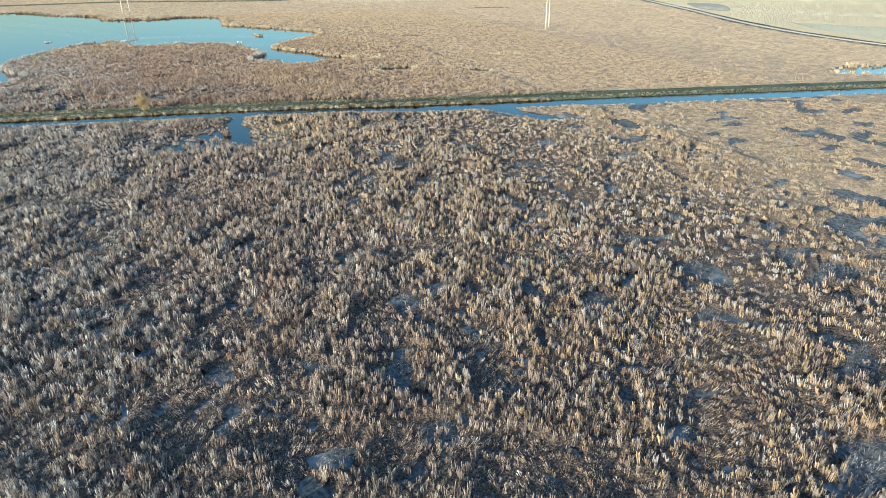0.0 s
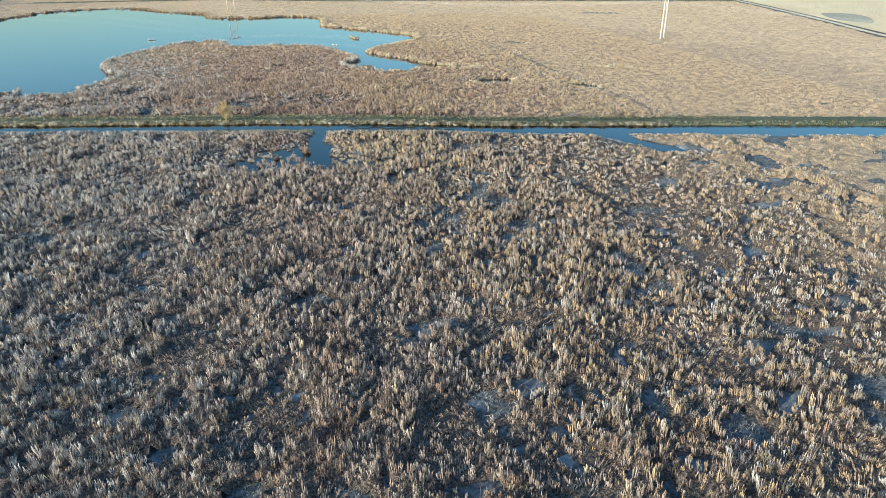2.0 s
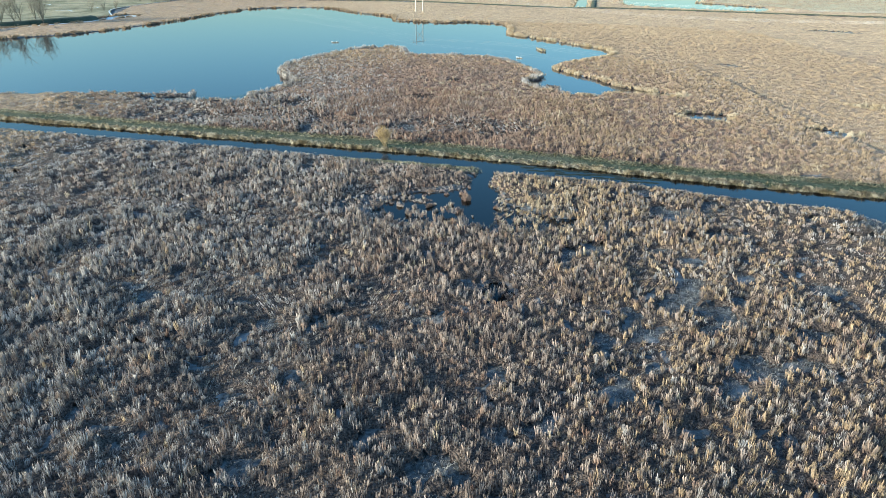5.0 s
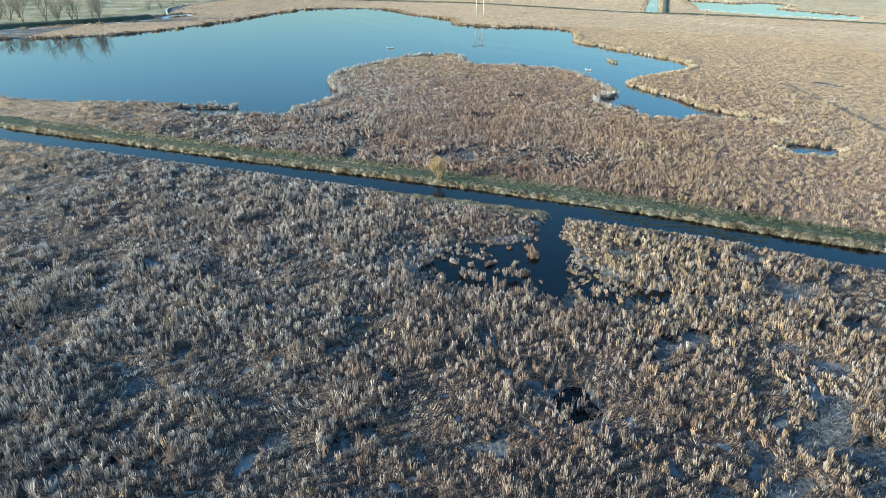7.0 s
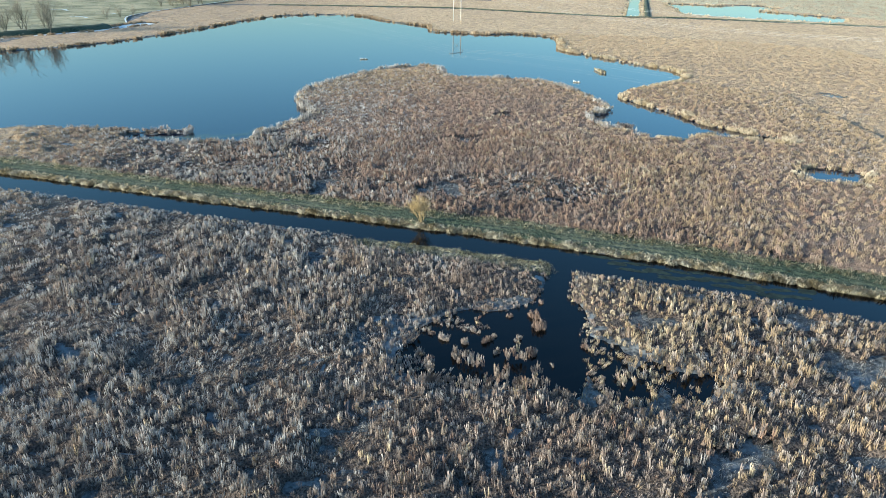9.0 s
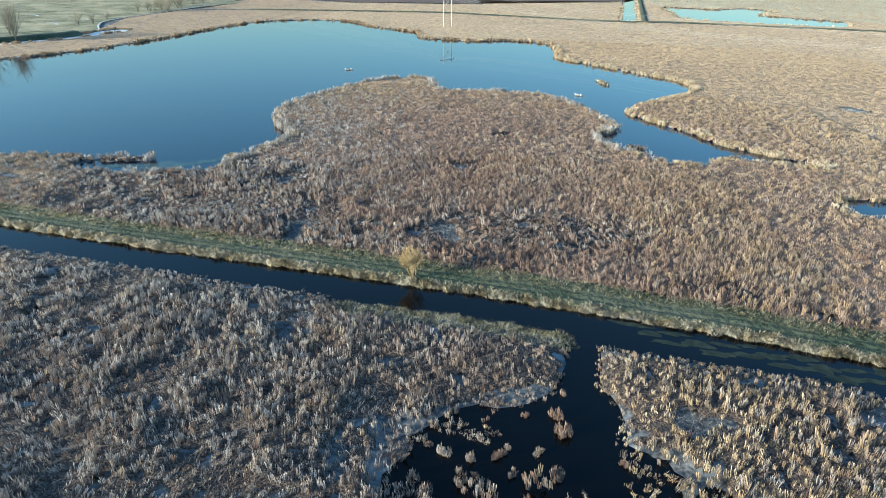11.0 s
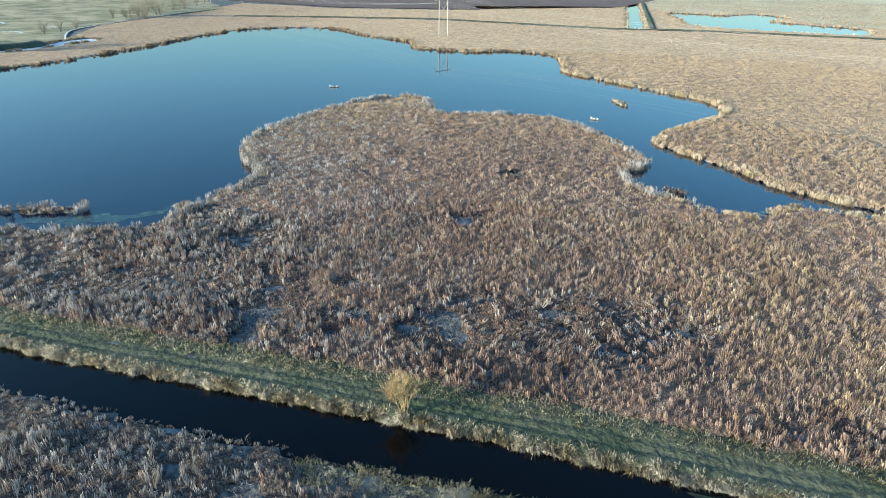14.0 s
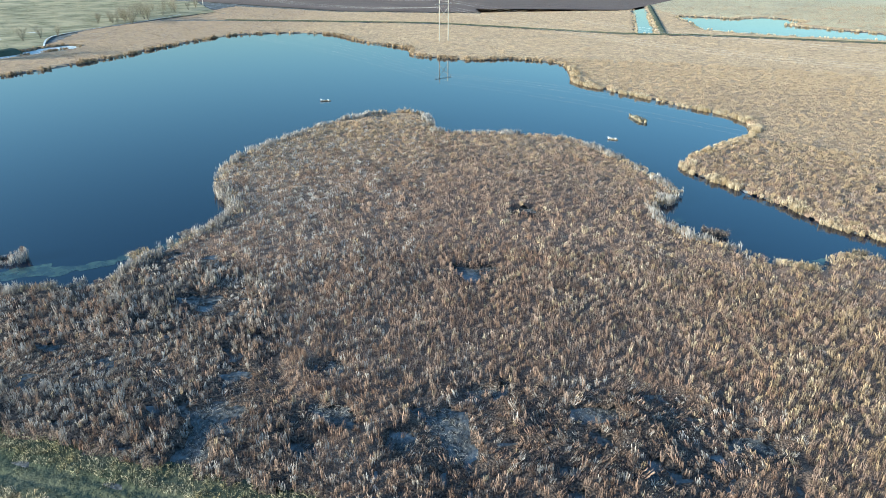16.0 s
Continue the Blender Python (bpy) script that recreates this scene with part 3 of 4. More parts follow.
def far_lightening(x, y):
    """How far the reed colour is lightened, painting in the far marsh's brightness."""
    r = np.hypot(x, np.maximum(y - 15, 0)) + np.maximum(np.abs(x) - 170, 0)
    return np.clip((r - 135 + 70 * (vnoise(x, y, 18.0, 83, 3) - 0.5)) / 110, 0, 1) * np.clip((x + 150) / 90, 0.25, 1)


def reed_bed(near, far, box, spacing, count, width, spread_, seed, label, tall=0.55):
    rng = np.random.default_rng(seed)
    x, y = scattered(spacing, lambda a, b: marsh(a, b, near, far), box, rng)
    thick = lumps(x, y)
    z = np.maximum(land(x, y), 0) + (0.7 if spacing < 1 else 0.35) * thick
    lodged = np.exp(-((x - 13) / 19) ** 2 - ((y - 61) / 7.5) ** 2)
    low = (vnoise(x, y, 7.0, 71, 3) < 0.37) | (lodged * vnoise(x, y, 2.6, 77) > 0.22)
    even = fine_stand(x, y)
    ditch_side = np.where((y < north_edge(x)) & (y > north_edge(x) - 30), np.clip(0.55 + sampled(SHORE, x, y) / 9, 0.55, 1), 1)
    h = tall * (1 - 0.2 * even) * ditch_side * np.where(low & (even < 0.5), 0.75, 1) * (0.65 + 0.7 * rng.random(len(x)) ** 1.5) * (0.7 + 0.5 * thick)
    lean = np.where(low & (even < 0.5), 0.5, 0.06 + 0.15 * vnoise(x, y, 9.0, 78))
    way = np.where(low, 9.4 * vnoise(x, y, 7.0, 91) + 1.7 * rng.random(len(x)), 6.283 * rng.random(len(x)))
    off = y - north_edge(x)
    clumps = 0.8 * np.exp(-((x - 73.5) / 5) ** 2 - ((y - 29) / 2.5) ** 2) + 0.85 * np.exp(-((x + 83) / 4) ** 2 - ((y - 57.7) / 3) ** 2) + 0.4 * np.exp(-((x - 33) / 6) ** 2 - ((y - 63) / 7) ** 2)
    # golden clumps; gold along the shores also paints in sunlit reed faces
    gold = 0.03 + 0.22 * np.exp(-((x - 20) / 15) ** 2 - ((y - 98) / 20) ** 2) + clumps + 0.75 * np.exp(-(((x - 22) / 9) ** 2) - ((y - 15) / 13) ** 2) + np.where(x > 35, 0.75, 0.4) * ((shore(x, y) < 2.0) & (off > 8) & (y < 320) & (x > -60))
    brown = np.where((off > 5) & (x < 80), 0.95, 0.12) * (0.45 + vnoise(x, y, 14.0, 79))
    dice = rng.random(len(x))
    kind = np.where(dice < gold, 2, np.where(dice < gold + brown, 1, 0))
    melted = np.exp(-((x - 8) / 24) ** 2)
    hoar = np.where(off < 0, np.where(x > 8, 0.45, 0.85) * (1 - melted), np.clip(0.75 - 0.75 * (x + 35) / 35, 0, 0.75)) * (0.4 + 0.9 * vnoise(x, y, 11.0, 87))
    kind = np.where((kind < 2) & (rng.random(len(x)) < hoar), 4, kind)
    # paler tufts with distance, imitating the far marsh's sunlit brightness
    kind = np.where(rng.random(len(x)) < far_lightening(x, y), 3, kind)
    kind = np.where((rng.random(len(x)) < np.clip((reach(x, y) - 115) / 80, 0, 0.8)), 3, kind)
    # more pale tufts to the east, standing in for sunlit sides seen there
    kind = np.where((rng.random(len(x)) < 0.45 * np.clip((x - 24) / 16, 0, 1) * (off > 5)), 3, kind)
    kind = np.where((rng.random(len(x)) < 0.4 * np.clip((x - 14) / 14, 0, 1) * (off < 0)), 3, kind)
    kind = np.where((lodged > 0.4) & (rng.random(len(x)) < 0.28), 4, kind)
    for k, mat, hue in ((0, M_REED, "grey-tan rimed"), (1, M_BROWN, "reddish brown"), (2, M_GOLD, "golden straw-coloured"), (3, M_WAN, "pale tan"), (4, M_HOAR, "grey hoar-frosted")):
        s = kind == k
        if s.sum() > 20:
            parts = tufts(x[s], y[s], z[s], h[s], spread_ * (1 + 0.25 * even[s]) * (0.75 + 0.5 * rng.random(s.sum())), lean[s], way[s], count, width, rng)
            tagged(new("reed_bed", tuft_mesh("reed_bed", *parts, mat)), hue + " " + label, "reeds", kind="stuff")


reed_bed(0, 85, (-130, 90, -121, 101), 0.5, 15, 0.046, 0.19, 11, "dead cattail reeds, bent in frosty tufts", 0.78)
reed_bed(85, 160, (-190, 155, -121, 176), 0.78, 15, 0.072, 0.34, 12, "dead reeds along the pond and marsh", 0.6)
reed_bed(160, 270, (-240, 270, -121, 285), 1.25, 13, 0.1, 0.6, 13, "dead reeds across the wide marsh", 0.42)
reed_bed(270, 640, (-200, 340, -121, 540), 2.8, 11, 0.16, 1.4, 14, "dead reeds of the far marsh", 0.36)

reed_bed(-9, 640, (-190, 230, -230, 140), 3.0, 9, 0.16, 1.2, 10, "dead reeds behind the marsh", 0.6)

# taller reeds along the water's edge
def fringe(box, spacing, count, height, width, seed, mat, keep, label):
    rng = np.random.default_rng(seed)
    x, y = scattered(spacing, lambda a, b: (sampled(SHORE, a, b) > -0.6) & (sampled(SHORE, a, b) < 2.4) & (np.abs(b - north_edge(a)) > 9) & keep(a, b) & (vnoise(a, b, 3.0, seed) > 0.42 + 0.1 * sampled(SHORE, a, b)), box, rng)
    parts = tufts(x, y, np.maximum(land(x, y), 0), 1.35 * height * (0.6 + 0.8 * vnoise(x, y, 2.2, seed + 1)), 0.4, 0.12, 6.283 * rng.random(len(x)), 2 * count, width, rng)
    tagged(new("reed_fringe", tuft_mesh("reed_fringe", *parts, mat)), label, "reeds", kind="stuff")


fringe((-255, 48, 170, 365), 0.8, 9, 0.75, 0.14, 16, M_WAN, lambda a, b: b > 185 + 0.1 * a, "pale tan reeds along the far pond shore")
# inlet gold is partly the sunlit side of the reeds, put into colour
fringe((28, 80, 90, 260), 0.5, 9, 0.75, 0.08, 17, M_GOLD, lambda a, b: a > 45 - 0.06 * (b - 100), "golden reeds along the inlet shore, partly toned as sunlit")
fringe((-60, 45, 84, 190), 0.6, 9, 1.05, 0.07, 18, M_HOAR, lambda a, b: (b < 188) & (a < 42), "rimed reeds along the peninsula shore")
fringe((96, 230, 340, 470), 1.2, 8, 0.7, 0.2, 19, M_GOLD, lambda a, b: b > 335, "pale reeds round the far pond")

fringe((60, 240, -22, 90), 1.0, 9, 0.7, 0.12, 20, M_GOLD, lambda a, b: (a > 60) & (b > north_edge(a) + 9), "straw-coloured reeds round small pools")

# flattened leaves on the open spots
rng = np.random.default_rng(15)
lx_, ly_ = scattered(0.5, lambda a, b: marsh(a, b, 0, 130, True) & (shore(a, b) > -0.1) & (np.hypot(a - 3, b - 92.5) > 3.5) & (np.hypot(a + 31, b - 84) > 3.5), (-100, 90, -121, 130), rng)
parts = leafage(lx_, ly_, land(lx_, ly_) + 0.05, 6, 0.34 * (0.5 + vnoise(lx_, ly_, 1.5, 97)), 0.3, 0.036, 1.3, 0.9, rng)
tagged(new("lodged_reeds", leaf_mesh("lodged_reeds", *parts, M_LODGED)), "pale frosted reeds lying flat in open spots", "reeds", kind="stuff")

# the matted thick of the reeds, below their tips; its dark tone paints their shade
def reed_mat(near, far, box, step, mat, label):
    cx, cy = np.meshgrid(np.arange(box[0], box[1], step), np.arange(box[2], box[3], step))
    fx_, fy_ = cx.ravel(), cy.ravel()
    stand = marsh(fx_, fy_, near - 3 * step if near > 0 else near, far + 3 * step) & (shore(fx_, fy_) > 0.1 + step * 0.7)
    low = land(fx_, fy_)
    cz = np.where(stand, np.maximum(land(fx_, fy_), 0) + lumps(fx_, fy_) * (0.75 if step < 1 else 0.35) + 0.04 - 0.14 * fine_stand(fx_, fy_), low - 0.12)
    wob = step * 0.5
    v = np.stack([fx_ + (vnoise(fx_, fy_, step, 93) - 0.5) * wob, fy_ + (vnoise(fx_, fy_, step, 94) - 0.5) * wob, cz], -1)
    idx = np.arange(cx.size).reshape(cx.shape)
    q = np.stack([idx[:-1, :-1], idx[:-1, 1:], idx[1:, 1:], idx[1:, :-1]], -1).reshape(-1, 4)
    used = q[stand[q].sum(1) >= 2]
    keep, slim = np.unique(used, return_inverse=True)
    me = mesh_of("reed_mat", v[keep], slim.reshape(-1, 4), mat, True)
    # mat colour is lightened away from the flight line, for far brightness
    me.attributes.new("pale", "FLOAT", "POINT").data.foreach_set("value", (0.3 if near < 0 else 1.0) * np.maximum(far_lightening(fx_[keep], fy_[keep]), np.clip((reach(fx_[keep], fy_[keep]) - 105) / 100, 0, 0.62)).astype(np.float32))
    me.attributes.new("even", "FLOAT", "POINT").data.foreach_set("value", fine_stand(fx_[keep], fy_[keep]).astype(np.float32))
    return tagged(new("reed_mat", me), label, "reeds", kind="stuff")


reed_mat(0, 85, (-120, 60, -121, 101), 0.7, M_MAT, "matted thick of dead reeds, toned dark for shade between tufts")
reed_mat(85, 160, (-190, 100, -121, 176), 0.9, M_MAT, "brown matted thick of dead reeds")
reed_mat(160, 270, (-190, 200, -121, 290), 1.2, M_MAT, "matted thick of dead reeds, lightened with distance")
reed_mat(270, 640, (-190, 340, -121, 545), 2.0, M_MAT, "thick mass of far dead reeds, lightened to look sunlit")
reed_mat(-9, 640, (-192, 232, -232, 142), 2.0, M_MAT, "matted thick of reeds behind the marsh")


# ---- grass on the bank and on the near shore ----
def grass_strip(name, keep, box, spacing, count, height, spread_, width, lean, seed, mat, label, lift):
    rng = np.random.default_rng(seed)
    x, y = scattered(spacing, keep, box, rng)
    parts = leafage(x, y, lift(x, y), count, height * (0.6 + 0.8 * vnoise(x, y, 1.5, seed)), spread_, width, lean, 0.8, rng)
    return tagged(new(name, leaf_mesh(name, *parts, mat)), label, "grass", kind="stuff")


def bank_height(x, y):
    return np.interp((y - north_edge(x)) * 0.955, offs, prof)


def on_bank(x, y):
    off = (y - north_edge(x)) * 0.955
    rut = (np.abs(off - 2.25) < 0.34) | (np.abs(off - 3.65) < 0.34)
    return (off > 0.5) & (off < 5.2) & ~rut


grass_strip("bank_grass", on_bank, (-100, 110, 0, 82), 0.46, 8, 0.15, 0.24, 0.034, 0.7, 21, M_TURF, "short frosted green grass on the bank", bank_height)
grass_strip("verge_grass", lambda x, y: (np.abs((y - north_edge(x)) * 0.955 - 5.4) < 1.9 * vnoise(x, y, 2.0, 98) + 0.4), (-100, 110, 4, 86), 0.52, 16, 0.42, 0.34, 0.032, 0.6, 27, M_TUFT, "frosted straw grass between bank and reeds", bank_height)
grass_strip("shore_grass", soft_grass, (-14, 15, 22, 42), 0.4, 20, 0.34, 0.28, 0.034, 1.0, 22, M_TUFT, "pale frosted grass lodged along the ditch", land)
grass_strip("bank_straw", lambda x, y: (np.abs((y - north_edge(x)) * 0.955 - 0.65) < 0.5), (-190, 190, -22, 102), 0.5, 14, 0.5, 0.3, 0.042, 0.5, 23, M_STRAW,
            "yellow tussock grass along the ditch edge", bank_height)

# ---- single tussocks hanging over the ditch ----
rng = np.random.default_rng(31)
TUSSOCKS = []
for k in range(6):
    parts = leafage(np.zeros(1), np.zeros(1), np.zeros(1), 260, np.array([0.55]), 0.48, 0.03, 0.55, 1.0, rng)
    TUSSOCKS.append(leaf_mesh("grass_tussock", *parts, M_STRAW))
for x in np.arange(-104, 92, 0.6):
    if abs(x - 0.9) < 0.5 or rng.random() < 0.04:
        continue
    x += 0.3 * rng.random()
    off = 0.02 + 0.4 * rng.random() + 0.5 * (float(vnoise(np.array([x]), np.array([9.0]), 4.0, 95)[0]) - 0.5)
    ob = new("grass_tussock", TUSSOCKS[rng.integers(6)])
    s = 0.95 + 0.6 * rng.random()
    ob.matrix_world = Matrix.LocRotScale((x, float(north_edge(x)) + off, float(np.interp(off * 0.955, offs, prof)) - 0.1), Euler((0, 0, rng.random() * 6.28)), (s, s, s * (0.8 + 0.4 * rng.random())))
    tagged(ob, "straw-yellow grass tussock drooping over the ditch edge", "grass tussock", "tussocks along the ditch")

# ---- rough grass in the meadow ----
grass_strip("meadow_grass", lambda x, y: signed(np.array([(-252, 216), (-218, 246), (-184, 288), (-182, 308), (-196, 340), (-190, 370), (-180, 411), (-160, 470), (-192, 552), (-300, 560), (-330, 220)]), x, y) < 0,
            (-330, -150, 210, 560), 3.4, 6, 0.45, 1.6, 0.22, 0.5, 24, M_TUFT, "rough pale grass tufts of the meadow", lambda x, y: np.full(x.shape, 0.68))
grass_strip("pasture_grass", lambda x, y: signed(np.array([(154, 556), (153, 474), (206, 466), (228, 432), (212, 414), (240, 374), (250, 345), (336, 302), (352, 322), (400, 480), (300, 620), (207, 616)]), x, y) < 0,
            (150, 400, 300, 620), 4.2, 6, 0.55, 2.0, 0.26, 0.5, 25, M_WAN, "rough pale grass tufts of the far pasture", lambda x, y: np.full(x.shape, 0.58))

# ---- reed tufts standing in the open channel ----
TUFTS = []
for k in range(5):
    n = 16
    a, q = rng.random(n) * 6.283, np.sqrt(rng.random(n)) * (0.55 + 0.1 * k)
    parts = tufts(q * np.cos(a), q * np.sin(a) * 0.7, np.zeros(n), 0.6 + 0.6 * rng.random(n), 0.24, 0.2, 6.283 * rng.random(n), 24, 0.05, rng)
    TUFTS.append(tuft_mesh("reed_tuft", *parts, (M_REED, M_BROWN, M_REED, M_BROWN, M_REED)[k]))
HUES = ("grey-tan rimed", "brown", "grey-tan rimed", "brown", "grey-tan rimed")
spots = [(10.6, 16.2)]
while len(spots) < 28:
    x, y = -5 + 22 * rng.random(), 4 + 21 * rng.random()
    wet = float(shore(np.array([x]), np.array([y]))[0])
    core = abs(x - np.interp(y, [4, 10, 15, 19, 25], [12.2, 13.2, 13, 14, 14])) < 1.2 and y > 6
    if wet < 0.2 and not core and min(math.hypot(x - a, y - b) for a, b in spots) > 0.95:
        spots.append((x, y))
for k, (x, y) in enumerate(spots):
    ob = new("reed_tuft", TUFTS[(k + 1) % 5])
    s = 1.05 if k == 0 else 0.4 + 0.4 * rng.random()
    ob.matrix_world = Matrix.LocRotScale((x, y, -0.15), Euler((0, 0, k * 1.7)), (s * (0.8 + 0.8 * rng.random()), s * (0.7 + 0.6 * rng.random()), s * (0.8 + 0.5 * rng.random())))
    tagged(ob, HUES[(k + 1) % 5] + " reed tuft standing in black water", "reed tuft", "tufts in the channel")


# ---- small islets, stand-ins for white floating things, and weed on the waters ----
def mound(rx, ry, h, mat, parent, seed):
    bm = bmesh.new()
    bmesh.ops.create_icosphere(bm, subdivisions=3, radius=1.0)
    for v in bm.verts:
        w = 0.75 + 0.5 * noise.noise(v.co * 1.6 + Vector((seed, 0, 0)))
        v.co = Vector((v.co.x * rx * w, v.co.y * ry * w, v.co.z * h))
    return part("mound", bm, mat, parent)


def islet(x, y, rx, ry, turn, seed, mat, label, tall=0.8):
    ob = new("reed_islet")
    ob.matrix_world = pose(x, y, 0, 0, 0, turn)
    mound(rx, ry, 0.22, M_MARSH, ob, seed)
    r = np.random.default_rng(seed)
    n = int(rx * ry * 7)
    a, q = r.random(n) * 6.283, np.sqrt(r.random(n)) * 0.85
    parts = leafage(q * np.cos(a) * rx, q * np.sin(a) * ry, np.full(n, 0.08), 26, np.full(n, tall), 0.3, 0.075, 0.45, 0.8, r)
    g = new("grass", leaf_mesh("grass", *parts, mat))
    g.parent = ob
    return tagged(ob, label, "islet")


islet(49, 180.8, 5.2, 1.1, -78, 41, M_STRAW, "small islet of pale straw grass in the pond")
islet(40.4, 106.8, 2.6, 1.0, -30, 42, M_REED, "small rimed reed islet beside the shore", 1.1)
islet(-66, 96.2, 4.5, 1.4, 4, 43, M_REED, "low reed islet off the pond shore", 0.9)
islet(-77, 97.5, 4.5, 1.5, -6, 44, M_REED, "low reed islet off the pond shore", 0.9)
islet(-57.6, 87.6, 2.4, 0.8, 12, 46, M_HOAR, "low rimed reed islet off the pond shore", 0.6)
islet(-39.6, 105.4, 1.2, 1.0, 30, 47, M_HOAR, "rimed white reed clump at the pond shore", 0.9)
islet(-43.6, 98.2, 1.5, 1.1, 40, 48, M_GOLD, "golden reed clump at the pond shore", 1.3)
islet(58.2, 99.2, 2.0, 0.9, 10, 45, M_GOLD, "golden reed clump at the mouth of the inlet", 1.3)


def tube(bm, a, b, r0, r1, sides=5):
    a, b = Vector(a), Vector(b)
    d = (b - a).normalized()
    u = d.orthogonal().normalized()
    w = d.cross(u)
    rings = []
    for c, r in ((a, r0), (b, r1)):
        rings.append([bm.verts.new(c + (u * math.cos(6.2832 * k / sides) + w * math.sin(6.2832 * k / sides)) * r) for k in range(sides)])
    for k in range(sides):
        bm.faces.new((rings[0][k], rings[0][(k + 1) % sides], rings[1][(k + 1) % sides], rings[1][k]))
    bm.faces.new(rings[1])
    bm.faces.new(rings[0][::-1])


M_FLOAT_WHITE = mottled("float_white", (0.45, 0.45, 0.45), (0.72, 0.72, 0.72), 6.0)
# log shapes stand in for two unidentified white things on the pond
for x, y, turn, size in ((-34.3, 201.5, 10, 1.5), (38.0, 161.5, -25, 1.2)):
    log = new("white_float")
    log.matrix_world = pose(x, y, 0.02, 0, 0, turn)
    bm = bmesh.new()
    tube(bm, (-size, 0, 0), (0, 0.1, 0.1), 0.16, 0.2, 8)
    tube(bm, (0, 0.1, 0.1), (size, 0, 0.02), 0.2, 0.1, 8)
    part("trunk", bm, M_BARK, log)
    for k, (px, top) in enumerate(((-0.8, 0.7), (-0.3, 0.45), (0.5, 0.6))):
        bm = bmesh.new()
        tube(bm, (px * size, 0, 0.1), (px * size - 0.25, 0.15, top), 0.12, 0.05, 6)
        tube(bm, (px * size - 0.1, 0.05, top * 0.5), (px * size + 0.3, -0.1, top * 0.9), 0.07, 0.03, 5)
        part("branch", bm, M_FLOAT_WHITE, log, "white branch-shaped stub")
    tagged(log, "log-shaped stand-in for an unidentified white floating thing", "driftwood")

def floating(x, y, la, lb, turn, z, mat, seed, label, group):
    """A ragged thin sheet of weed on or just under the water."""
    r = random.Random(seed)
    bm = bmesh.new()
    rim, n = [], 30
    waves = [(k, r.uniform(0.04, 0.32) / k ** 0.5, r.random() * 6.28) for k in (2, 3, 4, 5, 7, 9)]
    for j in range(n):
        a = 6.2832 * j / n
        w = 0.85 + 0.9 * sum(amp * math.sin(k * a + ph) for k, amp, ph in waves)
        rim.append(bm.verts.new((math.cos(a) * la * max(w, 0.2), math.sin(a) * lb * max(w, 0.2), 0)))
    top = bm.faces.new(rim)
    ext = bmesh.ops.extrude_face_region(bm, geom=[top])
    bmesh.ops.translate(bm, vec=(0, 0, 0.012), verts=[g for g in ext["geom"] if isinstance(g, bmesh.types.BMVert)])
    bmesh.ops.triangulate(bm, faces=bm.faces)
    bmesh.ops.recalc_face_normals(bm, faces=bm.faces)
    ob = part("weed_mat", bm, mat, None)
    ob.matrix_world = pose(x, y, z, 0, 0, turn)
    return tagged(ob, label, "water weed", group)


for k in range(17):
    x = 21 + 25 * (k + 0.6 * rng.random()) / 17
    y = float(north_edge(x)) - 1.3 - 3.6 * ((k * 0.382) % 1.0)
    floating(x, y, 1.2 + 1.6 * rng.random(), 0.4 + 0.5 * rng.random(), -18 + 8 * rng.random(), 0.004 * (k % 4), M_ALGAE, 300 + k, "dull green floating weed mat on the ditch", "weed mats on the ditch")
for k, (x, y, la, lb, turn) in enumerate([(-58, 93, 5.0, 2.2, 20), (-53, 93.6, 3.6, 1.6, 30), (-48.5, 95.6, 3.2, 1.3, 35), (-45.6, 98.2, 2.2, 1.0, 45), (-41.2, 102.6, 2.2, 1.5, 55), (51.5, 97.2, 2.2, 1.0, 20),
                                          (37.0, 112.5, 1.8, 1.0, 70), (-64, 92.5, 4.5, 1.5, 10)]):
    floating(x, y, la, lb, turn, 0.003 * k, M_SHALLOW, 340 + k, "murky green algae in the shallow pond edge", "algae along the pond shore")


# ---- bare bushes and trees ----
M_HAZE = mottled("fine_twigs", (0.20, 0.18, 0.13), (0.32, 0.285, 0.21), 3.0, None, 0.1, 0.9, 0.4, 0.01)

def branching(wood, twigs, at, way, length, radius, depth, rnd, spread_):
    """Grows one limb with its forks; the thin ends become twigs."""
    steps = 3 if depth else 1
    for s in range(steps):
        nxt = at + way * (length / steps)
        r1 = radius * (1 - 0.18 * (s + 1))
        (tube(wood, at, nxt, radius * (1 - 0.18 * s), r1, 5 if depth > 2 else 4) if depth > 0 else tube(twigs, at, nxt, radius * (1 - 0.25 * s), max(radius * 0.4, 0.009), 3))
        if depth == 0:
            for _ in range(6):
                side = (way + Vector((rnd.uniform(-1, 1), rnd.uniform(-1, 1), rnd.uniform(-0.4, 0.7))) * 0.9).normalized() * length * rnd.uniform(0.3, 0.55)
                wide = Vector((-side.y, side.x, 0)).normalized() * max(radius * 0.8, 0.006)
                twigs.faces.new([twigs.verts.new(p) for p in (nxt - wide, nxt + wide, nxt + side)])
        at = nxt
        way = (way + Vector((rnd.uniform(-1, 1), rnd.uniform(-1, 1), rnd.uniform(-0.5, 0.8))) * 0.16).normalized()
        if depth > 0 and s > 0 or (depth > 0 and rnd.random() < 0.6):
            for _ in range(2):
                side = (way + Vector((rnd.uniform(-1, 1), rnd.uniform(-1, 1), rnd.uniform(-0.3, 0.6))) * spread_).normalized()
                branching(wood, twigs, at, side, length * rnd.uniform(0.5, 0.72), radius * 0.5, depth - 1, rnd, spread_)


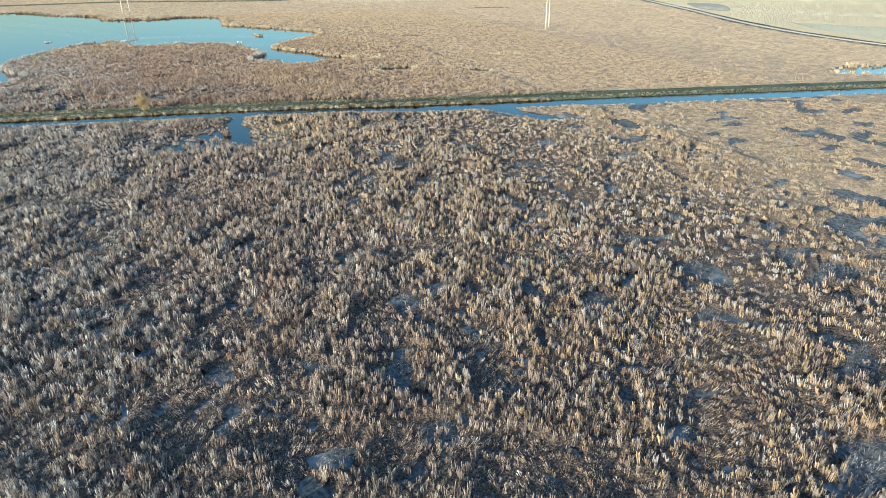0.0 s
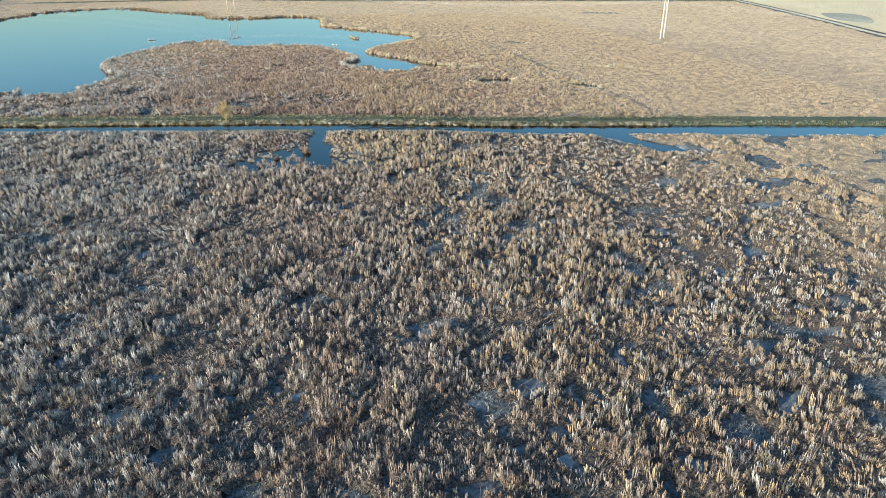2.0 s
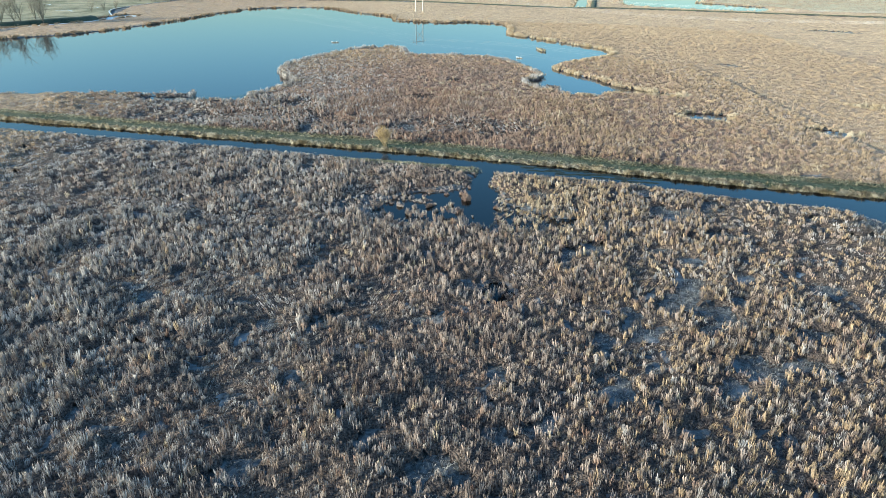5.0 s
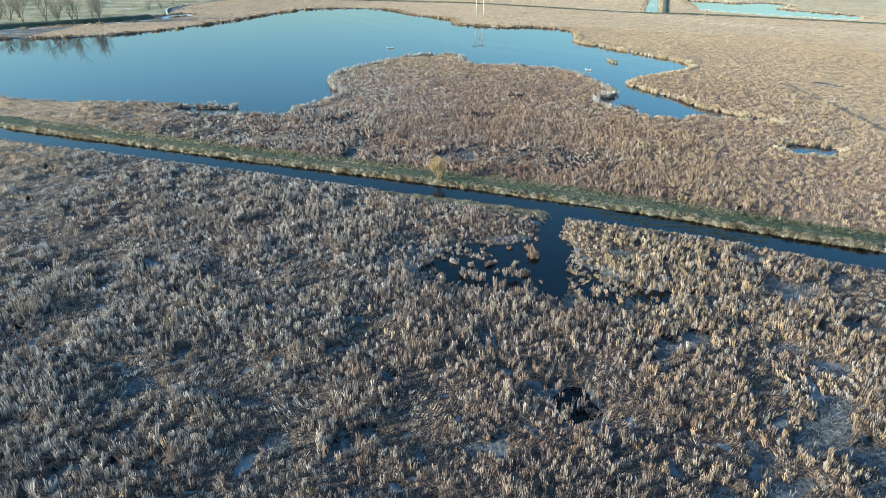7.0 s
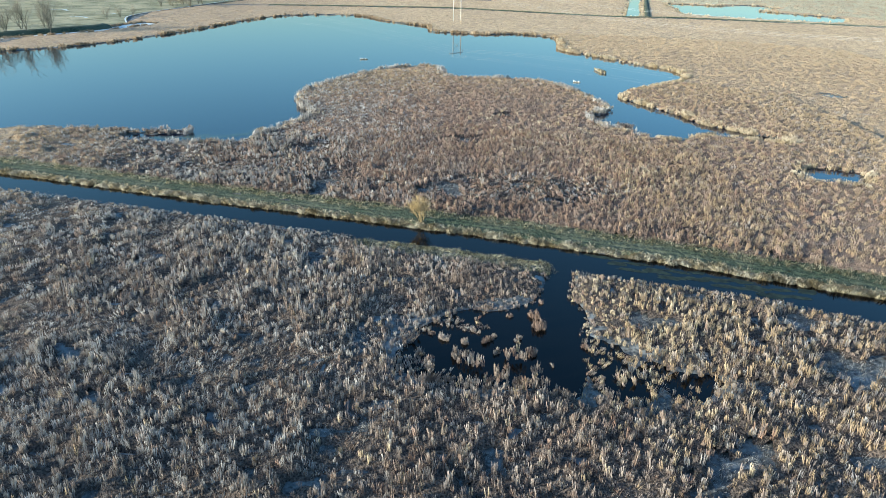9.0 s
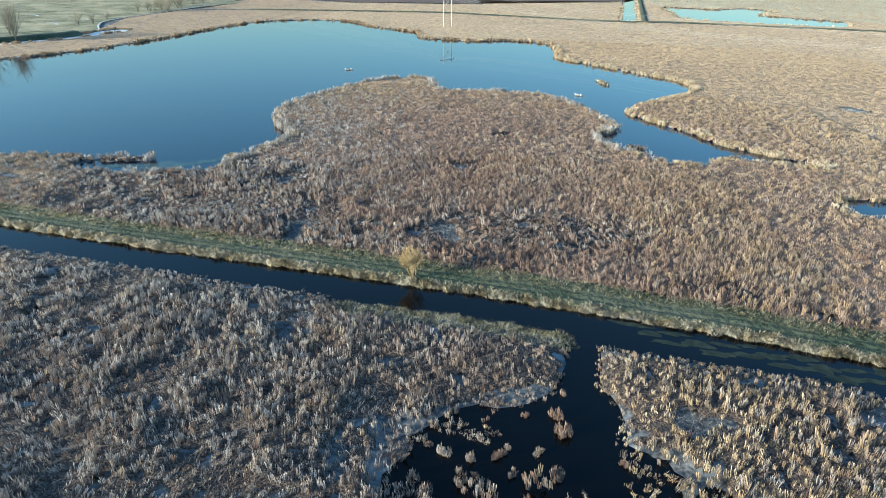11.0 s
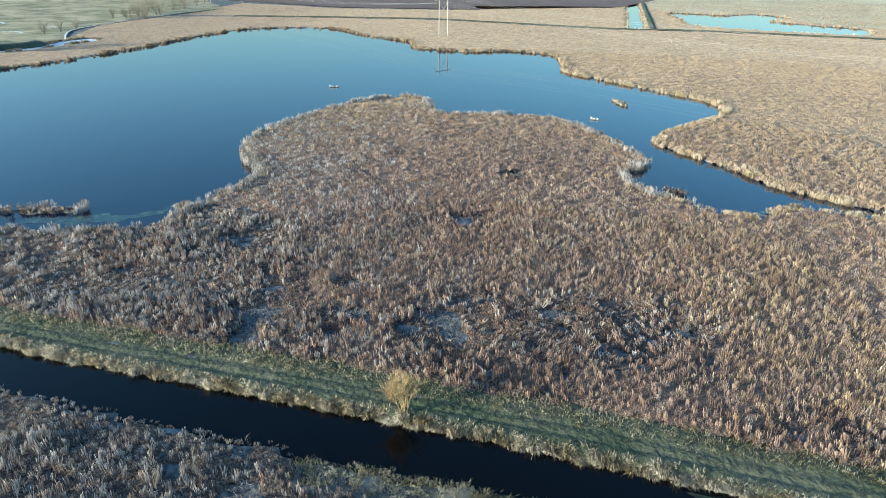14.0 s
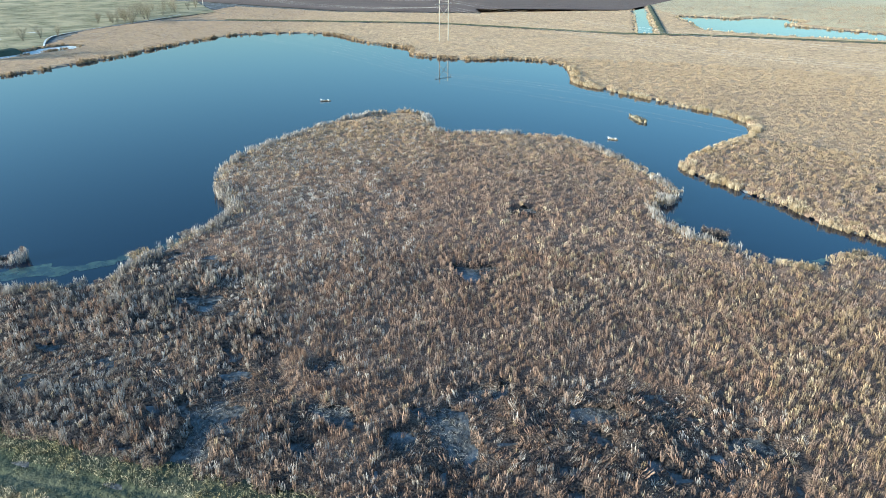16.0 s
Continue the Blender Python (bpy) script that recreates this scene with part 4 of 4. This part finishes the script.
def woody(name, x, y, z, height, stems, depth, thick, spread_, seed, label, category, group, bark, twig):
    rnd = random.Random(seed)
    root = new(name)
    root.matrix_world = pose(x, y, z)
    wood, twigs = bmesh.new(), bmesh.new()
    for k in range(stems):
        a = rnd.random() * 6.283
        tilt = (0.12 + 0.35 * rnd.random()) if stems > 1 else 0.04
        way = Vector((math.cos(a) * tilt, math.sin(a) * tilt, 1)).normalized()
        branching(wood, twigs, Vector((math.cos(a), math.sin(a), 0)) * 0.12 * (stems > 1) + Vector((0, 0, -0.1)), way, height * rnd.uniform(0.5, 0.62), thick, depth, rnd, spread_)
    part("trunk" if stems == 1 else "stem", wood, bark, root)
    part("crown", twigs, twig, root, "bare leafless twigs")
    return tagged(root, label, category, group)


woody("bush", -4.3, 45.2, 0.4, 3.7, 9, 3, 0.04, 0.55, 51, "bare golden-brown willow bush on the ditch bank", "bush", "", M_TWIG, M_TWIG)
for k, (x, y, h) in enumerate([(-221, 256, 15), (-213, 262, 16), (-204, 257, 14), (-197, 262, 17), (-190, 268, 16), (-186, 262, 12), (-232, 262, 15), (-226, 245, 13),
                               (-240, 252, 14), (-208, 275, 15), (-201, 282, 14), (-236, 275, 16)]):
    woody("tree", x, y, 0.6, h * 0.8, 3, 3, 0.17, 0.62, 60 + k, "bare leafless tree on the green dike" if k < 6 else "bare leafless tree in the meadow", "tree", "trees beyond the pond", M_BARK, M_HAZE)
for k in range(40):
    x, y = (-196 + 24 * rng.random(), 395 + 110 * rng.random()) if k > 2 else (-190 + 3 * k, 322 + 9 * k)
    woody("shrub", x, y, 0.6, 4.5 + 4 * rng.random(), 5, 2, 0.09, 0.8, 80 + k, "bare brown shrub beside the frozen creek" if k < 3 else "bare brown shrub in a thicket", "shrub", "shrubs along the creek", M_BARK, M_HAZE)

# ---- power line on twin wooden poles ----
LINE = [(-178.6, 524.0), (-0.4, 330.8), (173.0, 137.5), (348.8, -55.8)]
ALONG = Vector((175.8, -193.3, 0)).normalized()
ACROSS = Vector((-ALONG.y, ALONG.x, 0))
POLE_GAP, ARM, TOP, ARM_Z = 5.5, 10.4, 18.0, 16.4


def pylon(x, y):
    root = new("pylon")
    turn = math.degrees(math.atan2(ACROSS.y, ACROSS.x))
    root.matrix_world = pose(x, y, 0.2, 0, 0, turn)
    for s in (-1, 1):
        bm = bmesh.new()
        tube(bm, (s * POLE_GAP / 2, 0, -0.5), (s * POLE_GAP / 2, 0, TOP / 2), 0.27, 0.23, 10)
        tube(bm, (s * POLE_GAP / 2, 0, TOP / 2), (s * POLE_GAP / 2, 0, TOP), 0.23, 0.19, 10)
        part("pole", bm, M_POLE, root)
        bm = bmesh.new()
        tube(bm, (-s * POLE_GAP / 2, 0.26 * s, 9.6), (s * POLE_GAP / 2, 0.26 * s, 14.8), 0.1, 0.1, 6)
        part("brace", bm, M_POLE, root)
    bm = bmesh.new()
    bmesh.ops.create_cube(bm, size=1.0, matrix=Matrix.LocRotScale((0, 0.33, ARM_Z), None, (ARM, 0.22, 0.3)))
    bmesh.ops.bevel(bm, geom=bm.edges[:], offset=0.03, segments=1)
    part("crossarm", bm, M_POLE, root)
    for px in (-4.7, 0, 4.7):
        bm = bmesh.new()
        tube(bm, (px, 0.33, ARM_Z - 0.1), (px, 0.33, ARM_Z - 1.5), 0.025, 0.025, 5)
        for j in range(7):
            tube(bm, (px, 0.33, ARM_Z - 0.35 - 0.15 * j), (px, 0.33, ARM_Z - 0.42 - 0.15 * j), 0.07, 0.13, 8)
        part("insulator", bm, M_GLAZE, root, "brown glazed insulator string")
    return tagged(root, "twin-pole wooden power pylon with crossed braces", "pylon", "pylons of the power line")


for x, y in LINE:
    pylon(x, y)
for (ax, ay), (bx_, by_) in zip(LINE[:-1], LINE[1:]):
    for px, height, sag in ((-4.7, ARM_Z - 1.35, 5.5), (0, ARM_Z - 1.35, 5.5), (4.7, ARM_Z - 1.35, 5.5), (-2.75, TOP + 0.1, 4.0), (2.75, TOP + 0.1, 4.0)):
        bm = bmesh.new()
        pts = []
        for k in range(25):
            s = k / 24
            base = Vector((ax, ay, 0)).lerp(Vector((bx_, by_, 0)), s) + ACROSS * px + ALONG * (-0.33 if height < ARM_Z else 0)
            pts.append(base + Vector((0, 0, 0.2 + height - 4 * sag * s * (1 - s))))
        for p0, p1 in zip(pts[:-1], pts[1:]):
            tube(bm, p0, p1, 0.016, 0.016, 4)
        wire = part("power_cable", bm, M_STEEL, None)
        tagged(wire, "grey aluminium power cable sagging between wooden pylons", "cable", "cables of the power line")
